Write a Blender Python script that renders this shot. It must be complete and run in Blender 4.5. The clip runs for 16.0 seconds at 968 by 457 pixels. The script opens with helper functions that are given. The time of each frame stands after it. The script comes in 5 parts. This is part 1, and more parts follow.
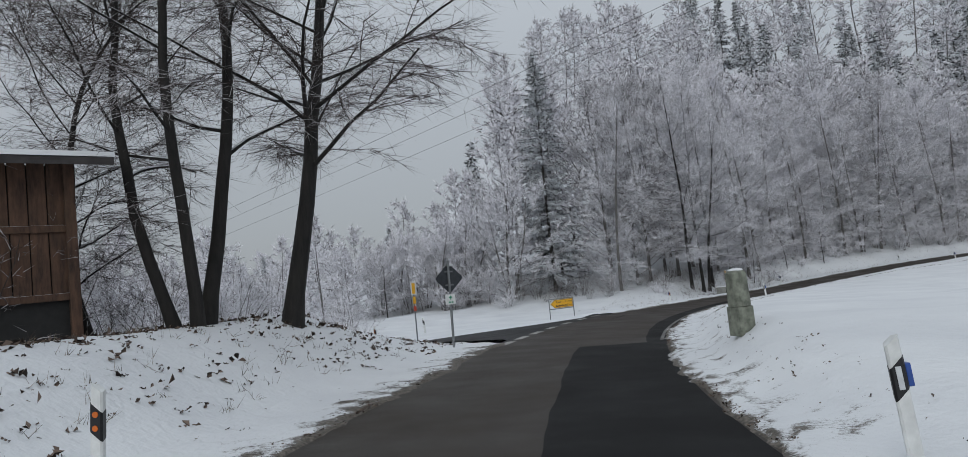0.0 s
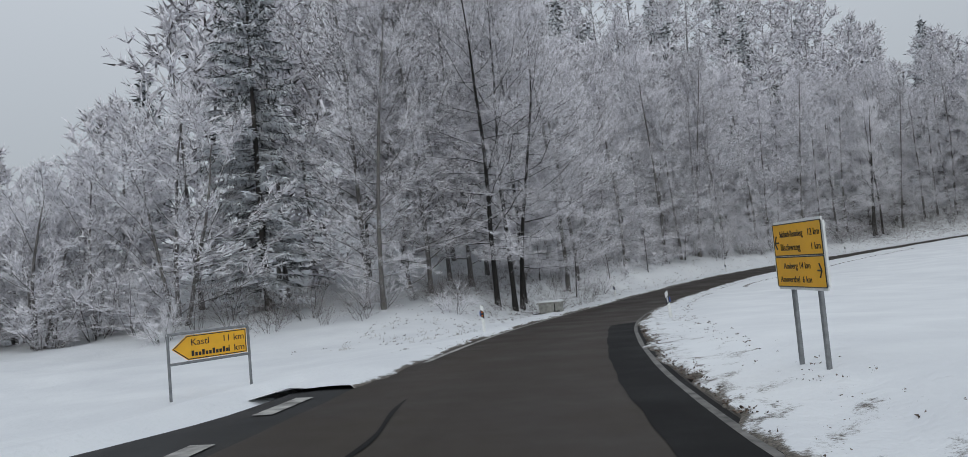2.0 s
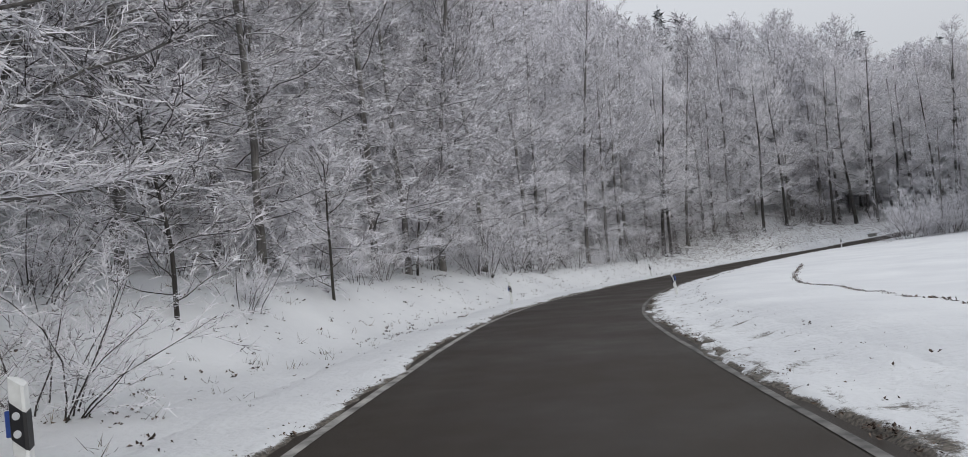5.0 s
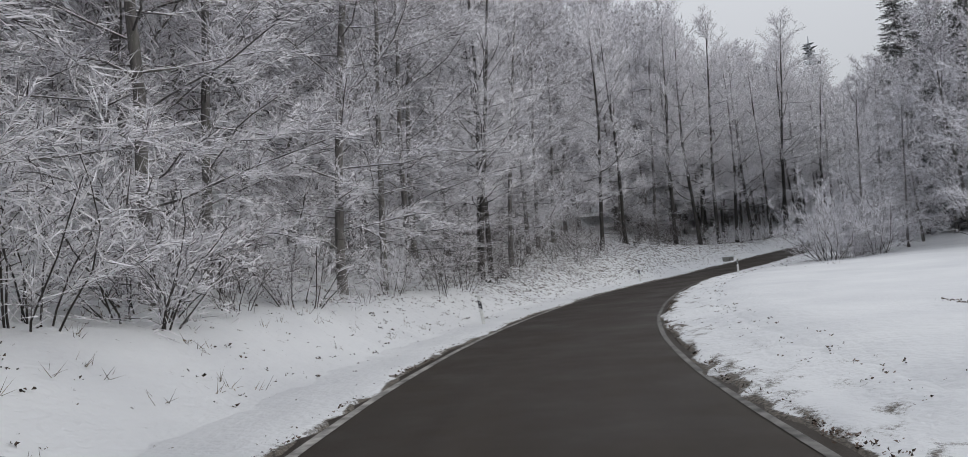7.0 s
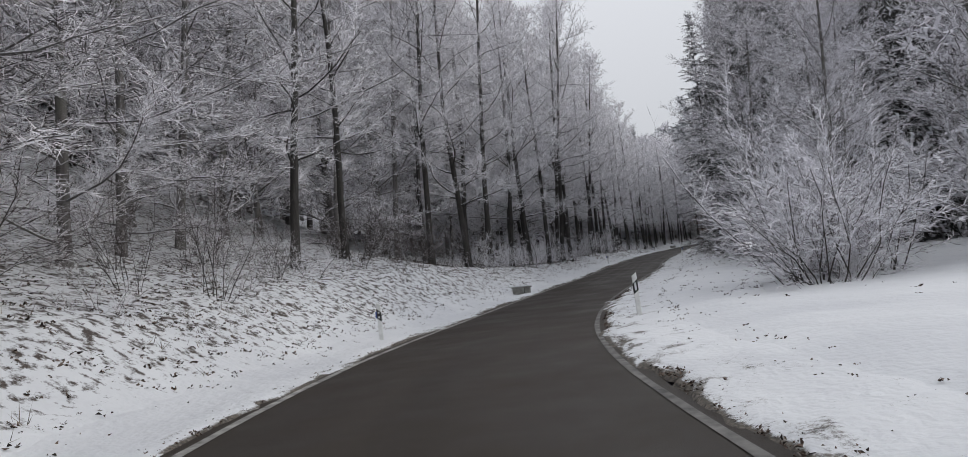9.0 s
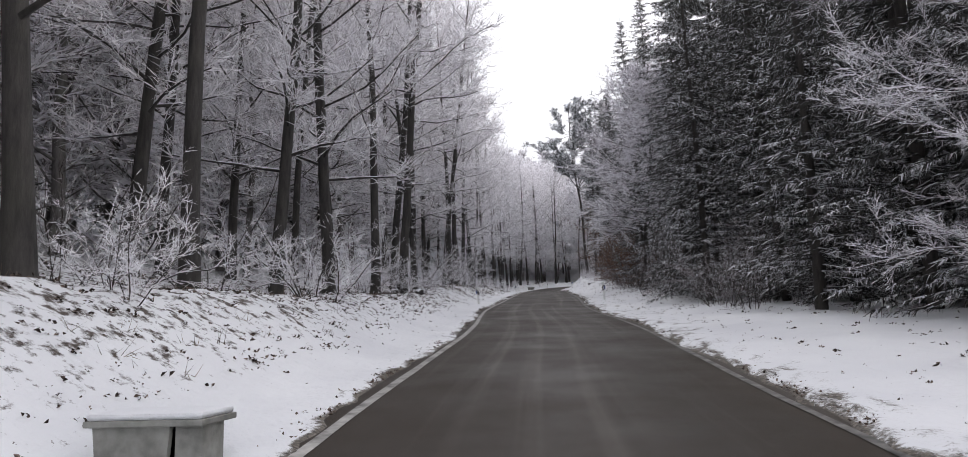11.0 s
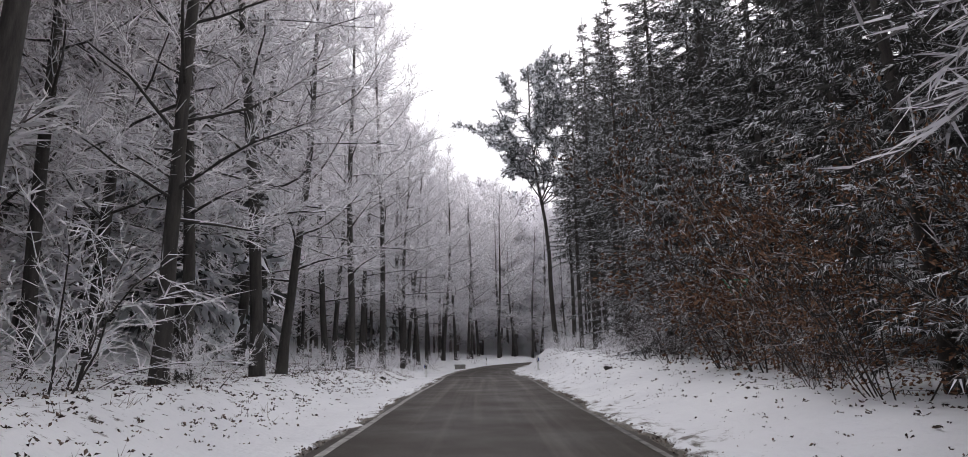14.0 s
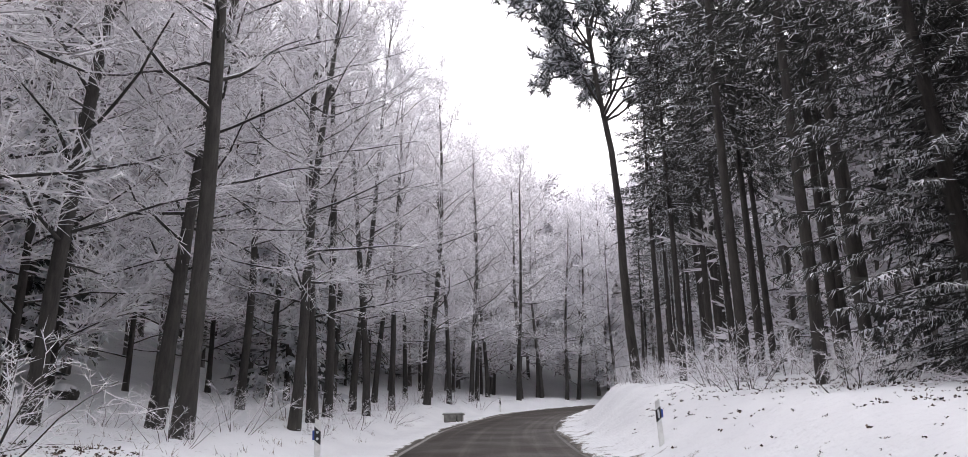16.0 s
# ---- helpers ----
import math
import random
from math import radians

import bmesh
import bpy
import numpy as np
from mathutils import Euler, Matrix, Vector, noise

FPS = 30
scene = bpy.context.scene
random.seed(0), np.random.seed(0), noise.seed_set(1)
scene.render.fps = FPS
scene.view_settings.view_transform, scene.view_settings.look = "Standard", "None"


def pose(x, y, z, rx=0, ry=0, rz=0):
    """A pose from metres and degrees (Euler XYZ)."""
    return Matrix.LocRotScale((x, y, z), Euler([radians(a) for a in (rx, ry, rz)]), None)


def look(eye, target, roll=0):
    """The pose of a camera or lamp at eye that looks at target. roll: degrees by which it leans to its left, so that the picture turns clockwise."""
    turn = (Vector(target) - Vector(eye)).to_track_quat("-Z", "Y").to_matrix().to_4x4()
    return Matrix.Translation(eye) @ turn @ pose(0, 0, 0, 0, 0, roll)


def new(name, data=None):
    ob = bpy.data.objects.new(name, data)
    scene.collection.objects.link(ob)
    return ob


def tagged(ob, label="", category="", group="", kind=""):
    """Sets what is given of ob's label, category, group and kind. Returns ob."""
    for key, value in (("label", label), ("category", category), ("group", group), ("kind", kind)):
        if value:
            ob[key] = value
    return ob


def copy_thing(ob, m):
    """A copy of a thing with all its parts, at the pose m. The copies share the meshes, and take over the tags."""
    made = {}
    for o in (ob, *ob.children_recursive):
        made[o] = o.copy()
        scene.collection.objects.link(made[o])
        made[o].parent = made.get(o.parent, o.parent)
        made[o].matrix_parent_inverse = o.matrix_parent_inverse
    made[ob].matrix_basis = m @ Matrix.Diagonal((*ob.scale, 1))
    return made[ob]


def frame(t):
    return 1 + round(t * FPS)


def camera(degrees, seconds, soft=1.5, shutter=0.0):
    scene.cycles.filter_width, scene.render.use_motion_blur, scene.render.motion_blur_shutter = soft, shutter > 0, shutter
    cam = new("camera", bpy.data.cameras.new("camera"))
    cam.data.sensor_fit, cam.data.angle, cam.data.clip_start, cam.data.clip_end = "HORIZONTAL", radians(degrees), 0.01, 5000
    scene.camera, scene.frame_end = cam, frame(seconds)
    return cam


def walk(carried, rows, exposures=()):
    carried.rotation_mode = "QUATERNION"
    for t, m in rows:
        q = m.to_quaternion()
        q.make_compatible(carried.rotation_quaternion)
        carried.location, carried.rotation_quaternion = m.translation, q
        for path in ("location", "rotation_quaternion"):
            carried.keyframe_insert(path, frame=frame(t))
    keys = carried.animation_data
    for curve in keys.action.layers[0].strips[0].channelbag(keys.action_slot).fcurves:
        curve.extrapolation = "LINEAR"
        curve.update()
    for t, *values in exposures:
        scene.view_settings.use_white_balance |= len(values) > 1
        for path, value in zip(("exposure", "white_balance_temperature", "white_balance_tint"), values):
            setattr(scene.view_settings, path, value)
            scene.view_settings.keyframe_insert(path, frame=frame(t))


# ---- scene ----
cam = camera(67.8, 16.0, 0.8)
PATH = [
    (0, (-7.537, -2.473, 3.514), (-7.370, -0.483, 3.631), -5.5),
    (0.5, (-6.510, 4.659, 3.108), (-6.182, 6.628, 3.225), -5.5),
    (1, (-4.886, 11.668, 2.667), (-4.387, 13.601, 2.785), -6.0),
    (1.5, (-2.930, 18.778, 2.515), (-2.273, 20.663, 2.632), -5.1),
    (2, (0.024, 25.921, 2.122), (0.823, 27.751, 2.234), -5.0),
    (2.5, (3.268, 32.677, 1.760), (4.235, 34.424, 1.872), -5.4),
    (3, (7.039, 39.244, 1.446), (8.117, 40.924, 1.570), -4.7),
    (3.5, (11.249, 45.467, 1.258), (12.439, 47.070, 1.374), -4.5),
    (4, (16.039, 51.516, 0.991), (17.354, 53.018, 1.119), -4.5),
    (4.2, (18.099, 53.959, 0.873), (19.454, 55.423, 1.011), -4.5),
    (4.9, (25.410, 61.928, 0.733), (26.903, 63.251, 0.879), -4.3),
    (5.6, (33.664, 68.801, 0.891), (35.275, 69.974, 1.053), -3.9),
    (6.3, (42.894, 74.503, 1.063), (44.630, 75.481, 1.233), -3.7),
    (6.5, (45.578, 76.166, 1.035), (47.347, 77.084, 1.210), -3.7),
    (7, (52.622, 79.596, 1.146), (54.473, 80.332, 1.332), -4.1),
    (7.5, (59.767, 82.110, 1.222), (61.680, 82.658, 1.427), -5.1),
    (8, (67.098, 83.919, 1.420), (69.057, 84.268, 1.623), -4.7),
    (8.5, (74.413, 84.881, 1.597), (76.397, 85.007, 1.811), -5.1),
    (9, (81.716, 85.226, 1.772), (83.701, 85.201, 2.008), -5.2),
    (9.5, (89.045, 85.031, 2.144), (91.020, 84.865, 2.412), -5.5),
    (10, (96.424, 84.515, 2.519), (98.380, 84.212, 2.801), -4.0),
    (10.2, (99.494, 84.132, 2.685), (101.442, 83.779, 2.973), -2.8),
    (10.9, (109.791, 82.489, 3.350), (111.710, 82.015, 3.655), -1.8),
    (11.6, (119.854, 79.715, 4.184), (121.758, 79.204, 4.522), -0.0),
    (12.3, (129.796, 76.348, 5.073), (131.691, 75.815, 5.428), 1.0),
    (12.5, (132.639, 75.340, 5.338), (134.531, 74.804, 5.699), 0.4),
    (13, (139.714, 72.864, 5.951), (141.590, 72.294, 6.347), -0.3),
    (13.5, (146.714, 70.461, 6.602), (148.565, 69.850, 7.050), -0.8),
    (14, (153.605, 68.043, 7.213), (155.435, 67.402, 7.706), -1.1),
    (14.5, (160.582, 65.654, 7.816), (162.401, 64.997, 8.325), -1.0),
    (15, (167.871, 63.155, 8.416), (169.688, 62.503, 8.942), -0.4),
    (15.5, (175.053, 60.697, 8.968), (176.884, 60.098, 9.504), 0.2),
    (16, (182.269, 58.279, 9.602), (184.081, 57.675, 10.195), -0.5),
]
walk(cam, [(t, look(eye, target, roll)) for t, eye, target, roll in PATH],
     [(0.0, -0.35, 6300, 6), (1.5, -0.35, 6200, 4), (2.0, -0.2, 6300, 6), (2.5, -0.1, 6350, 7), (4.0, 0.1, 6550, 9), (7.0, 0.05, 6600, 9), (8.5, 0.1, 6600, 9), (9.5, 0.3, 6650, 11), (10.0, 0.55, 6700, 12), (12.5, 1.2, 6800, 14), (13.0, 1.25, 6800, 14), (13.5, 0.95, 6850, 15), (14.0, 0.95, 6850, 15), (15.0, 1.2, 6850, 16), (16.0, 1.55, 6850, 16)])

# ---- light: an overcast winter sky, brighter overhead, and a veiled sun ----
SUN_AZIMUTH, SUN_HEIGHT = radians(200), radians(24)
world = bpy.data.worlds.new("world")
scene.world = world
world.use_nodes = True
wt = world.node_tree
wt.nodes.clear()
w_out = wt.nodes.new("ShaderNodeOutputWorld")
w_bg = wt.nodes.new("ShaderNodeBackground")
w_sky = wt.nodes.new("ShaderNodeTexSky")
w_sky.sky_type = "NISHITA"
w_sky.sun_disc = False
w_sky.sun_elevation = SUN_HEIGHT
w_sky.sun_rotation = SUN_AZIMUTH
w_scale = wt.nodes.new("ShaderNodeMix")
w_scale.data_type = "RGBA"
w_scale.blend_type = "MULTIPLY"
w_scale.inputs[0].default_value = 1.0
w_scale.inputs[7].default_value = (0.09, 0.09, 0.09, 1)
w_mix = wt.nodes.new("ShaderNodeMix")
w_mix.data_type = "RGBA"
w_mix.inputs[0].default_value = 0.9
w_mix.inputs[7].default_value = (0.80, 0.825, 0.885, 1)
w_co = wt.nodes.new("ShaderNodeTexCoord")
w_sep = wt.nodes.new("ShaderNodeSeparateXYZ")
w_map = wt.nodes.new("ShaderNodeMapRange")
w_map.inputs[1].default_value, w_map.inputs[2].default_value = 0.0, 1.0
w_map.inputs[3].default_value, w_map.inputs[4].default_value = 0.56, 1.35
wt.links.new(w_co.outputs["Generated"], w_sep.inputs[0])
wt.links.new(w_sep.outputs["Z"], w_map.inputs[0])
wt.links.new(w_sky.outputs[0], w_scale.inputs[6])
wt.links.new(w_scale.outputs[2], w_mix.inputs[6])
wt.links.new(w_mix.outputs[2], w_bg.inputs["Color"])
wt.links.new(w_map.outputs[0], w_bg.inputs["Strength"])
wt.links.new(w_bg.outputs[0], w_out.inputs[0])
sun_data = bpy.data.lights.new("sun", "SUN")
sun_data.energy, sun_data.angle, sun_data.color = 0.7, radians(25), (1.0, 0.96, 0.9)
sun = new("sun", sun_data)
sun.matrix_world = look((0, 0, 60), (-60 * math.sin(SUN_AZIMUTH), -60 * math.cos(SUN_AZIMUTH), 60 - 60 * math.tan(SUN_HEIGHT)))


# ---- materials ----
def material(name, rough=0.8, metal=0.0):
    m = bpy.data.materials.new(name)
    m.use_nodes = True
    b = m.node_tree.nodes["Principled BSDF"]
    b.inputs["Roughness"].default_value = rough
    b.inputs["Metallic"].default_value = metal
    return m, m.node_tree, b


def ramp(nt, fac, stops):
    r = nt.nodes.new("ShaderNodeValToRGB")
    while len(r.color_ramp.elements) < len(stops):
        r.color_ramp.elements.new(0.5)
    for e, (p, c) in zip(r.color_ramp.elements, stops):
        e.position, e.color = p, (*c, 1) if len(c) == 3 else c
    nt.links.new(fac, r.inputs[0])
    return r.outputs[0]


def noise_tex(nt, scale, detail=4.0, vec=None, rough=0.55):
    n = nt.nodes.new("ShaderNodeTexNoise")
    n.inputs["Scale"].default_value, n.inputs["Detail"].default_value = scale, detail
    n.inputs["Roughness"].default_value = rough
    if vec is None:
        vec = nt.nodes.new("ShaderNodeNewGeometry").outputs["Position"]
    nt.links.new(vec, n.inputs["Vector"])
    return n.outputs["Fac"]


def mixc(nt, fac, a, b, mode="MIX"):
    m = nt.nodes.new("ShaderNodeMix")
    m.data_type, m.blend_type = "RGBA", mode
    for sock, v in ((m.inputs[0], fac), (m.inputs[6], a), (m.inputs[7], b)):
        if isinstance(v, (int, float)):
            sock.default_value = v
        elif isinstance(v, tuple):
            sock.default_value = (*v, 1)
        else:
            nt.links.new(v, sock)
    return m.outputs[2]


def calc(nt, op, a, b=0.0, clamp=False):
    m = nt.nodes.new("ShaderNodeMath")
    m.operation, m.use_clamp = op, clamp
    for sock, v in zip(m.inputs, (a, b)):
        if isinstance(v, (int, float)):
            sock.default_value = v
        else:
            nt.links.new(v, sock)
    return m.outputs[0]


def bump(nt, b, height, strength=0.4, dist=0.02):
    n = nt.nodes.new("ShaderNodeBump")
    n.inputs["Strength"].default_value, n.inputs["Distance"].default_value = strength, dist
    nt.links.new(height, n.inputs["Height"])
    nt.links.new(n.outputs[0], b.inputs["Normal"])


def up_facing(nt):
    g = nt.nodes.new("ShaderNodeNewGeometry")
    s = nt.nodes.new("ShaderNodeSeparateXYZ")
    nt.links.new(g.outputs["Normal"], s.inputs[0])
    return s.outputs["Z"]


def attribute(nt, name):
    a = nt.nodes.new("ShaderNodeAttribute")
    a.attribute_name = name
    return a.outputs["Fac"]


def island(nt):
    return nt.nodes.new("ShaderNodeNewGeometry").outputs["Random Per Island"]


def each(nt):
    return nt.nodes.new("ShaderNodeObjectInfo").outputs["Random"]


def plain(name, color, rough=0.6, metal=0.0, vary=0.12, scale=8.0, bumpy=0.1):
    m, nt, b = material(name, rough, metal)
    n = noise_tex(nt, scale, 5)
    dark = tuple(c * (1 - vary * 2) for c in color)
    light = tuple(min(1, c * (1 + vary)) for c in color)
    nt.links.new(ramp(nt, n, [(0.3, dark), (0.7, light)]), b.inputs["Base Color"])
    bump(nt, b, noise_tex(nt, scale * 6, 3), bumpy, 0.01)
    return m


def make_snow():
    m, nt, b = material("snow", 0.75)
    big, fine = noise_tex(nt, 0.35, 5), noise_tex(nt, 9.0, 5)
    white = ramp(nt, big, [(0.3, (0.66, 0.675, 0.70)), (0.7, (0.77, 0.785, 0.80))])
    dirt = attribute(nt, "dirt")
    grit = calc(nt, "ADD", calc(nt, "MULTIPLY", dirt, 0.75), calc(nt, "MULTIPLY", noise_tex(nt, 13.0, 8, rough=0.85), 0.85))
    grit = ramp(nt, grit, [(0.74, (0, 0, 0)), (0.86, (1, 1, 1))])
    soil = ramp(nt, noise_tex(nt, 22, 4), [(0.35, (0.035, 0.03, 0.024)), (0.7, (0.20, 0.175, 0.145))])
    c = mixc(nt, grit, white, soil)
    litter = attribute(nt, "litter")
    spots = calc(nt, "ADD", calc(nt, "MULTIPLY", litter, 0.31), noise_tex(nt, 4.2, 6, rough=0.7))
    spots = ramp(nt, spots, [(0.80, (0, 0, 0)), (0.90, (1, 1, 1))])
    leaf = ramp(nt, noise_tex(nt, 30, 2), [(0.3, (0.028, 0.022, 0.019)), (0.7, (0.11, 0.085, 0.07))])
    c = mixc(nt, spots, c, leaf)
    nt.links.new(c, b.inputs["Base Color"])
    bump(nt, b, calc(nt, "ADD", fine, calc(nt, "MULTIPLY", noise_tex(nt, 1.5, 4), 2.0)), 0.5, 0.06)
    return m


def make_asphalt(name, dark, light, sheen, dusty=False):
    m, nt, b = material(name, sheen)
    uv = nt.nodes.new("ShaderNodeUVMap").outputs[0]
    st = nt.nodes.new("ShaderNodeMapping")
    st.inputs["Scale"].default_value = (0.06, 1.1, 1)
    nt.links.new(uv, st.inputs[0])
    streak = noise_tex(nt, 1.0, 4, st.outputs[0])
    blot, grain = noise_tex(nt, 0.5, 6), noise_tex(nt, 120.0, 2)
    f = calc(nt, "ADD", calc(nt, "MULTIPLY", streak, 0.6), calc(nt, "MULTIPLY", blot, 0.4))
    c = ramp(nt, f, [(0.3, dark), (0.7, light)])
    if dusty:
        sep = nt.nodes.new("ShaderNodeSeparateXYZ")
        nt.links.new(uv, sep.inputs[0])
        far = ramp(nt, calc(nt, "MULTIPLY", sep.outputs[0], 0.005), [(0.58, (0, 0, 0)), (0.66, (1, 1, 1))])
        rub = nt.nodes.new("ShaderNodeMapping")
        rub.inputs["Scale"].default_value = (0.05, 2.4, 1)
        nt.links.new(uv, rub.inputs[0])
        dust = ramp(nt, noise_tex(nt, 1.0, 3, rub.outputs[0]), [(0.5, (0, 0, 0)), (0.72, (0.75, 0.75, 0.75))])
        c = mixc(nt, calc(nt, "MULTIPLY", dust, far), c, (0.14, 0.125, 0.11))
    c = mixc(nt, 0.35, c, ramp(nt, grain, [(0.35, (0.2, 0.2, 0.2)), (0.75, (1.0, 1.0, 1.0))]), "MULTIPLY")
    nt.links.new(c, b.inputs["Base Color"])
    nt.links.new(ramp(nt, blot, [(0.3, (sheen - 0.12,) * 3), (0.7, (sheen + 0.12,) * 3)]), b.inputs["Roughness"])
    b.inputs["Specular IOR Level"].default_value = 0.2
    bump(nt, b, grain, 0.25, 0.008)
    return m


def make_frost(name, twig, frost, amount):
    m, nt, b = material(name, 0.85)
    f = calc(nt, "ADD", calc(nt, "MULTIPLY", island(nt), 0.6), calc(nt, "MULTIPLY", noise_tex(nt, 0.9, 3), 0.5))
    f = calc(nt, "ADD", f, calc(nt, "MULTIPLY", up_facing(nt), 0.42))
    f = calc(nt, "ADD", f, calc(nt, "MULTIPLY", calc(nt, "SUBTRACT", each(nt), 0.5), 0.25))
    f = calc(nt, "ADD", f, amount - 0.5)
    nt.links.new(ramp(nt, f, [(0.22, twig), (0.46, tuple(0.4 * t + 0.6 * w * 0.8 for t, w in zip(twig, frost))), (0.74, frost)]), b.inputs["Base Color"])
    b.inputs["Specular IOR Level"].default_value = 0.15
    return m


def make_bark(name, dark, light, snow_amount):
    m, nt, b = material(name, 0.9)
    co = nt.nodes.new("ShaderNodeTexCoord").outputs["Object"]
    st = nt.nodes.new("ShaderNodeMapping")
    st.inputs["Scale"].default_value = (9, 9, 1.6)
    nt.links.new(co, st.inputs[0])
    grain = noise_tex(nt, 1.0, 6, st.outputs[0], 0.7)
    c = ramp(nt, grain, [(0.3, dark), (0.72, light)])
    moss = ramp(nt, noise_tex(nt, 1.3, 4), [(0.5, (0, 0, 0)), (0.75, (0.5, 0.5, 0.5))])
    c = mixc(nt, moss, c, tuple(0.8 * v for v in (light[0], light[1] * 1.08, light[2] * 0.9)))
    cap = calc(nt, "ADD", calc(nt, "MULTIPLY", up_facing(nt), 0.75), calc(nt, "MULTIPLY", noise_tex(nt, 3.5, 4), 0.5))
    cap = ramp(nt, cap, [(0.62 - snow_amount, (0, 0, 0)), (0.74 - snow_amount, (1, 1, 1))])
    c = mixc(nt, cap, c, (0.78, 0.79, 0.82))
    nt.links.new(c, b.inputs["Base Color"])
    bump(nt, b, grain, 0.7, 0.03)
    return m


def make_needles(name, green, snow_amount):
    m, nt, b = material(name, 0.8)
    tone = ramp(nt, island(nt), [(0.0, tuple(0.6 * c for c in green)), (1.0, tuple(1.5 * c for c in green))])
    f = calc(nt, "ADD", calc(nt, "MULTIPLY", up_facing(nt), 0.55), calc(nt, "MULTIPLY", noise_tex(nt, 0.8, 3), 0.55))
    f = calc(nt, "ADD", f, calc(nt, "MULTIPLY", island(nt), 0.3))
    cap = ramp(nt, f, [(0.78 - snow_amount, (0, 0, 0)), (0.98 - snow_amount, (1, 1, 1))])
    nt.links.new(mixc(nt, cap, tone, (0.74, 0.76, 0.80)), b.inputs["Base Color"])
    return m


SNOW = make_snow()
ASPHALT = make_asphalt("asphalt_worn", (0.036, 0.0285, 0.0225), (0.056, 0.0455, 0.036), 0.6, True)
ASPHALT_SIDE = make_asphalt("asphalt_side", (0.022, 0.022, 0.023), (0.036, 0.036, 0.037), 0.66)
ASPHALT_PATCH = make_asphalt("asphalt_patch", (0.004, 0.004, 0.0045), (0.008, 0.008, 0.0085), 0.8)
PAINT = plain("road_paint", (0.36, 0.35, 0.33), 0.7, 0, 0.35, 4)
PAINT_WORN = plain("worn_road_paint", (0.16, 0.155, 0.145), 0.7, 0, 0.4, 4)
FROST = make_frost("frosted_twigs", (0.05, 0.042, 0.04), (0.86, 0.85, 0.89), 0.69)
FROST_THIN = make_frost("thinly_frosted_twigs", (0.10, 0.08, 0.07), (0.86, 0.85, 0.88), 0.93)
BARE = make_frost("bare_twigs", (0.055, 0.043, 0.040), (0.60, 0.58, 0.60), 0.28)
BARK = make_bark("bark", (0.018, 0.016, 0.015), (0.07, 0.062, 0.057), 0.01)
BARK_DARK = make_bark("dark_bark", (0.006, 0.0055, 0.0055), (0.026, 0.023, 0.021), 0.03)
BARK_FROST = make_bark("frosted_bark", (0.05, 0.045, 0.043), (0.20, 0.19, 0.185), 0.1)
BARK_PALE = make_bark("bark_pale", (0.016, 0.015, 0.0145), (0.068, 0.062, 0.058), 0.03)
NEEDLES = make_needles("snowy_needles", (0.047, 0.047, 0.043), 0.27)
NEEDLES_FROST = make_needles("frosted_needles", (0.065, 0.072, 0.070), 0.56)
LEAVES = make_frost("withered_leaves", (0.09, 0.042, 0.025), (0.27, 0.16, 0.105), 0.45)
TUFTS = make_frost("withered_grass", (0.045, 0.035, 0.025), (0.30, 0.25, 0.19), 0.35)
LITTER = make_frost("leaf_litter", (0.026, 0.02, 0.017), (0.19, 0.145, 0.12), 0.34)
STONE = make_bark("snowy_stone", (0.015, 0.014, 0.014), (0.07, 0.065, 0.06), 0.04)
CONCRETE = plain("concrete", (0.27, 0.27, 0.25), 0.85, 0, 0.22, 5, 0.3)
CONCRETE_MOSSY = plain("mossy_concrete", (0.22, 0.235, 0.19), 0.9, 0, 0.3, 6, 0.4)
# near black: painted-in shade under the shed and in the inlets, also sills
NEAR_BLACK = plain("near_black", (0.02, 0.02, 0.02), 0.9)
STEEL = plain("galvanised_steel", (0.24, 0.25, 0.26), 0.5, 0.6, 0.15, 12)
SIGN_BACK = plain("sign_back", (0.045, 0.05, 0.058), 0.5, 0.3, 0.2, 3)
YELLOW = plain("sign_yellow", (0.80, 0.42, 0.02), 0.45, 0, 0.05, 3)
WHITE = plain("white_plastic", (0.74, 0.75, 0.74), 0.5, 0, 0.10, 6)
BLACK = plain("black_plastic", (0.012, 0.012, 0.014), 0.45)
AMBER = plain("amber_reflector", (0.70, 0.16, 0.02), 0.25)
CLEAR = plain("white_reflector", (0.62, 0.64, 0.66), 0.25)
BLUE = plain("blue_reflector", (0.03, 0.08, 0.32), 0.3)
GREEN = plain("sign_green", (0.03, 0.26, 0.15), 0.45)
RED = plain("sign_red", (0.45, 0.06, 0.03), 0.45)
CABLE = plain("cable", (0.02, 0.02, 0.02), 0.6)
PLANK = make_bark("weathered_planks", (0.025, 0.016, 0.012), (0.13, 0.07, 0.045), -0.2)
ROOFING = plain("dark_roofing", (0.05, 0.045, 0.045), 0.85, 0, 0.2, 4)


# ---- mesh helpers ----
def part(name, bm, mat, parent=None, label=""):
    """Links a bmesh as one mesh object, as a thing or as a part of one."""
    me = bpy.data.meshes.new(name)
    bm.to_mesh(me)
    bm.free()
    me.materials.append(mat)
    ob = new(name, me)
    if parent:
        ob.parent = parent
    if label:
        ob["label"] = label
    return ob


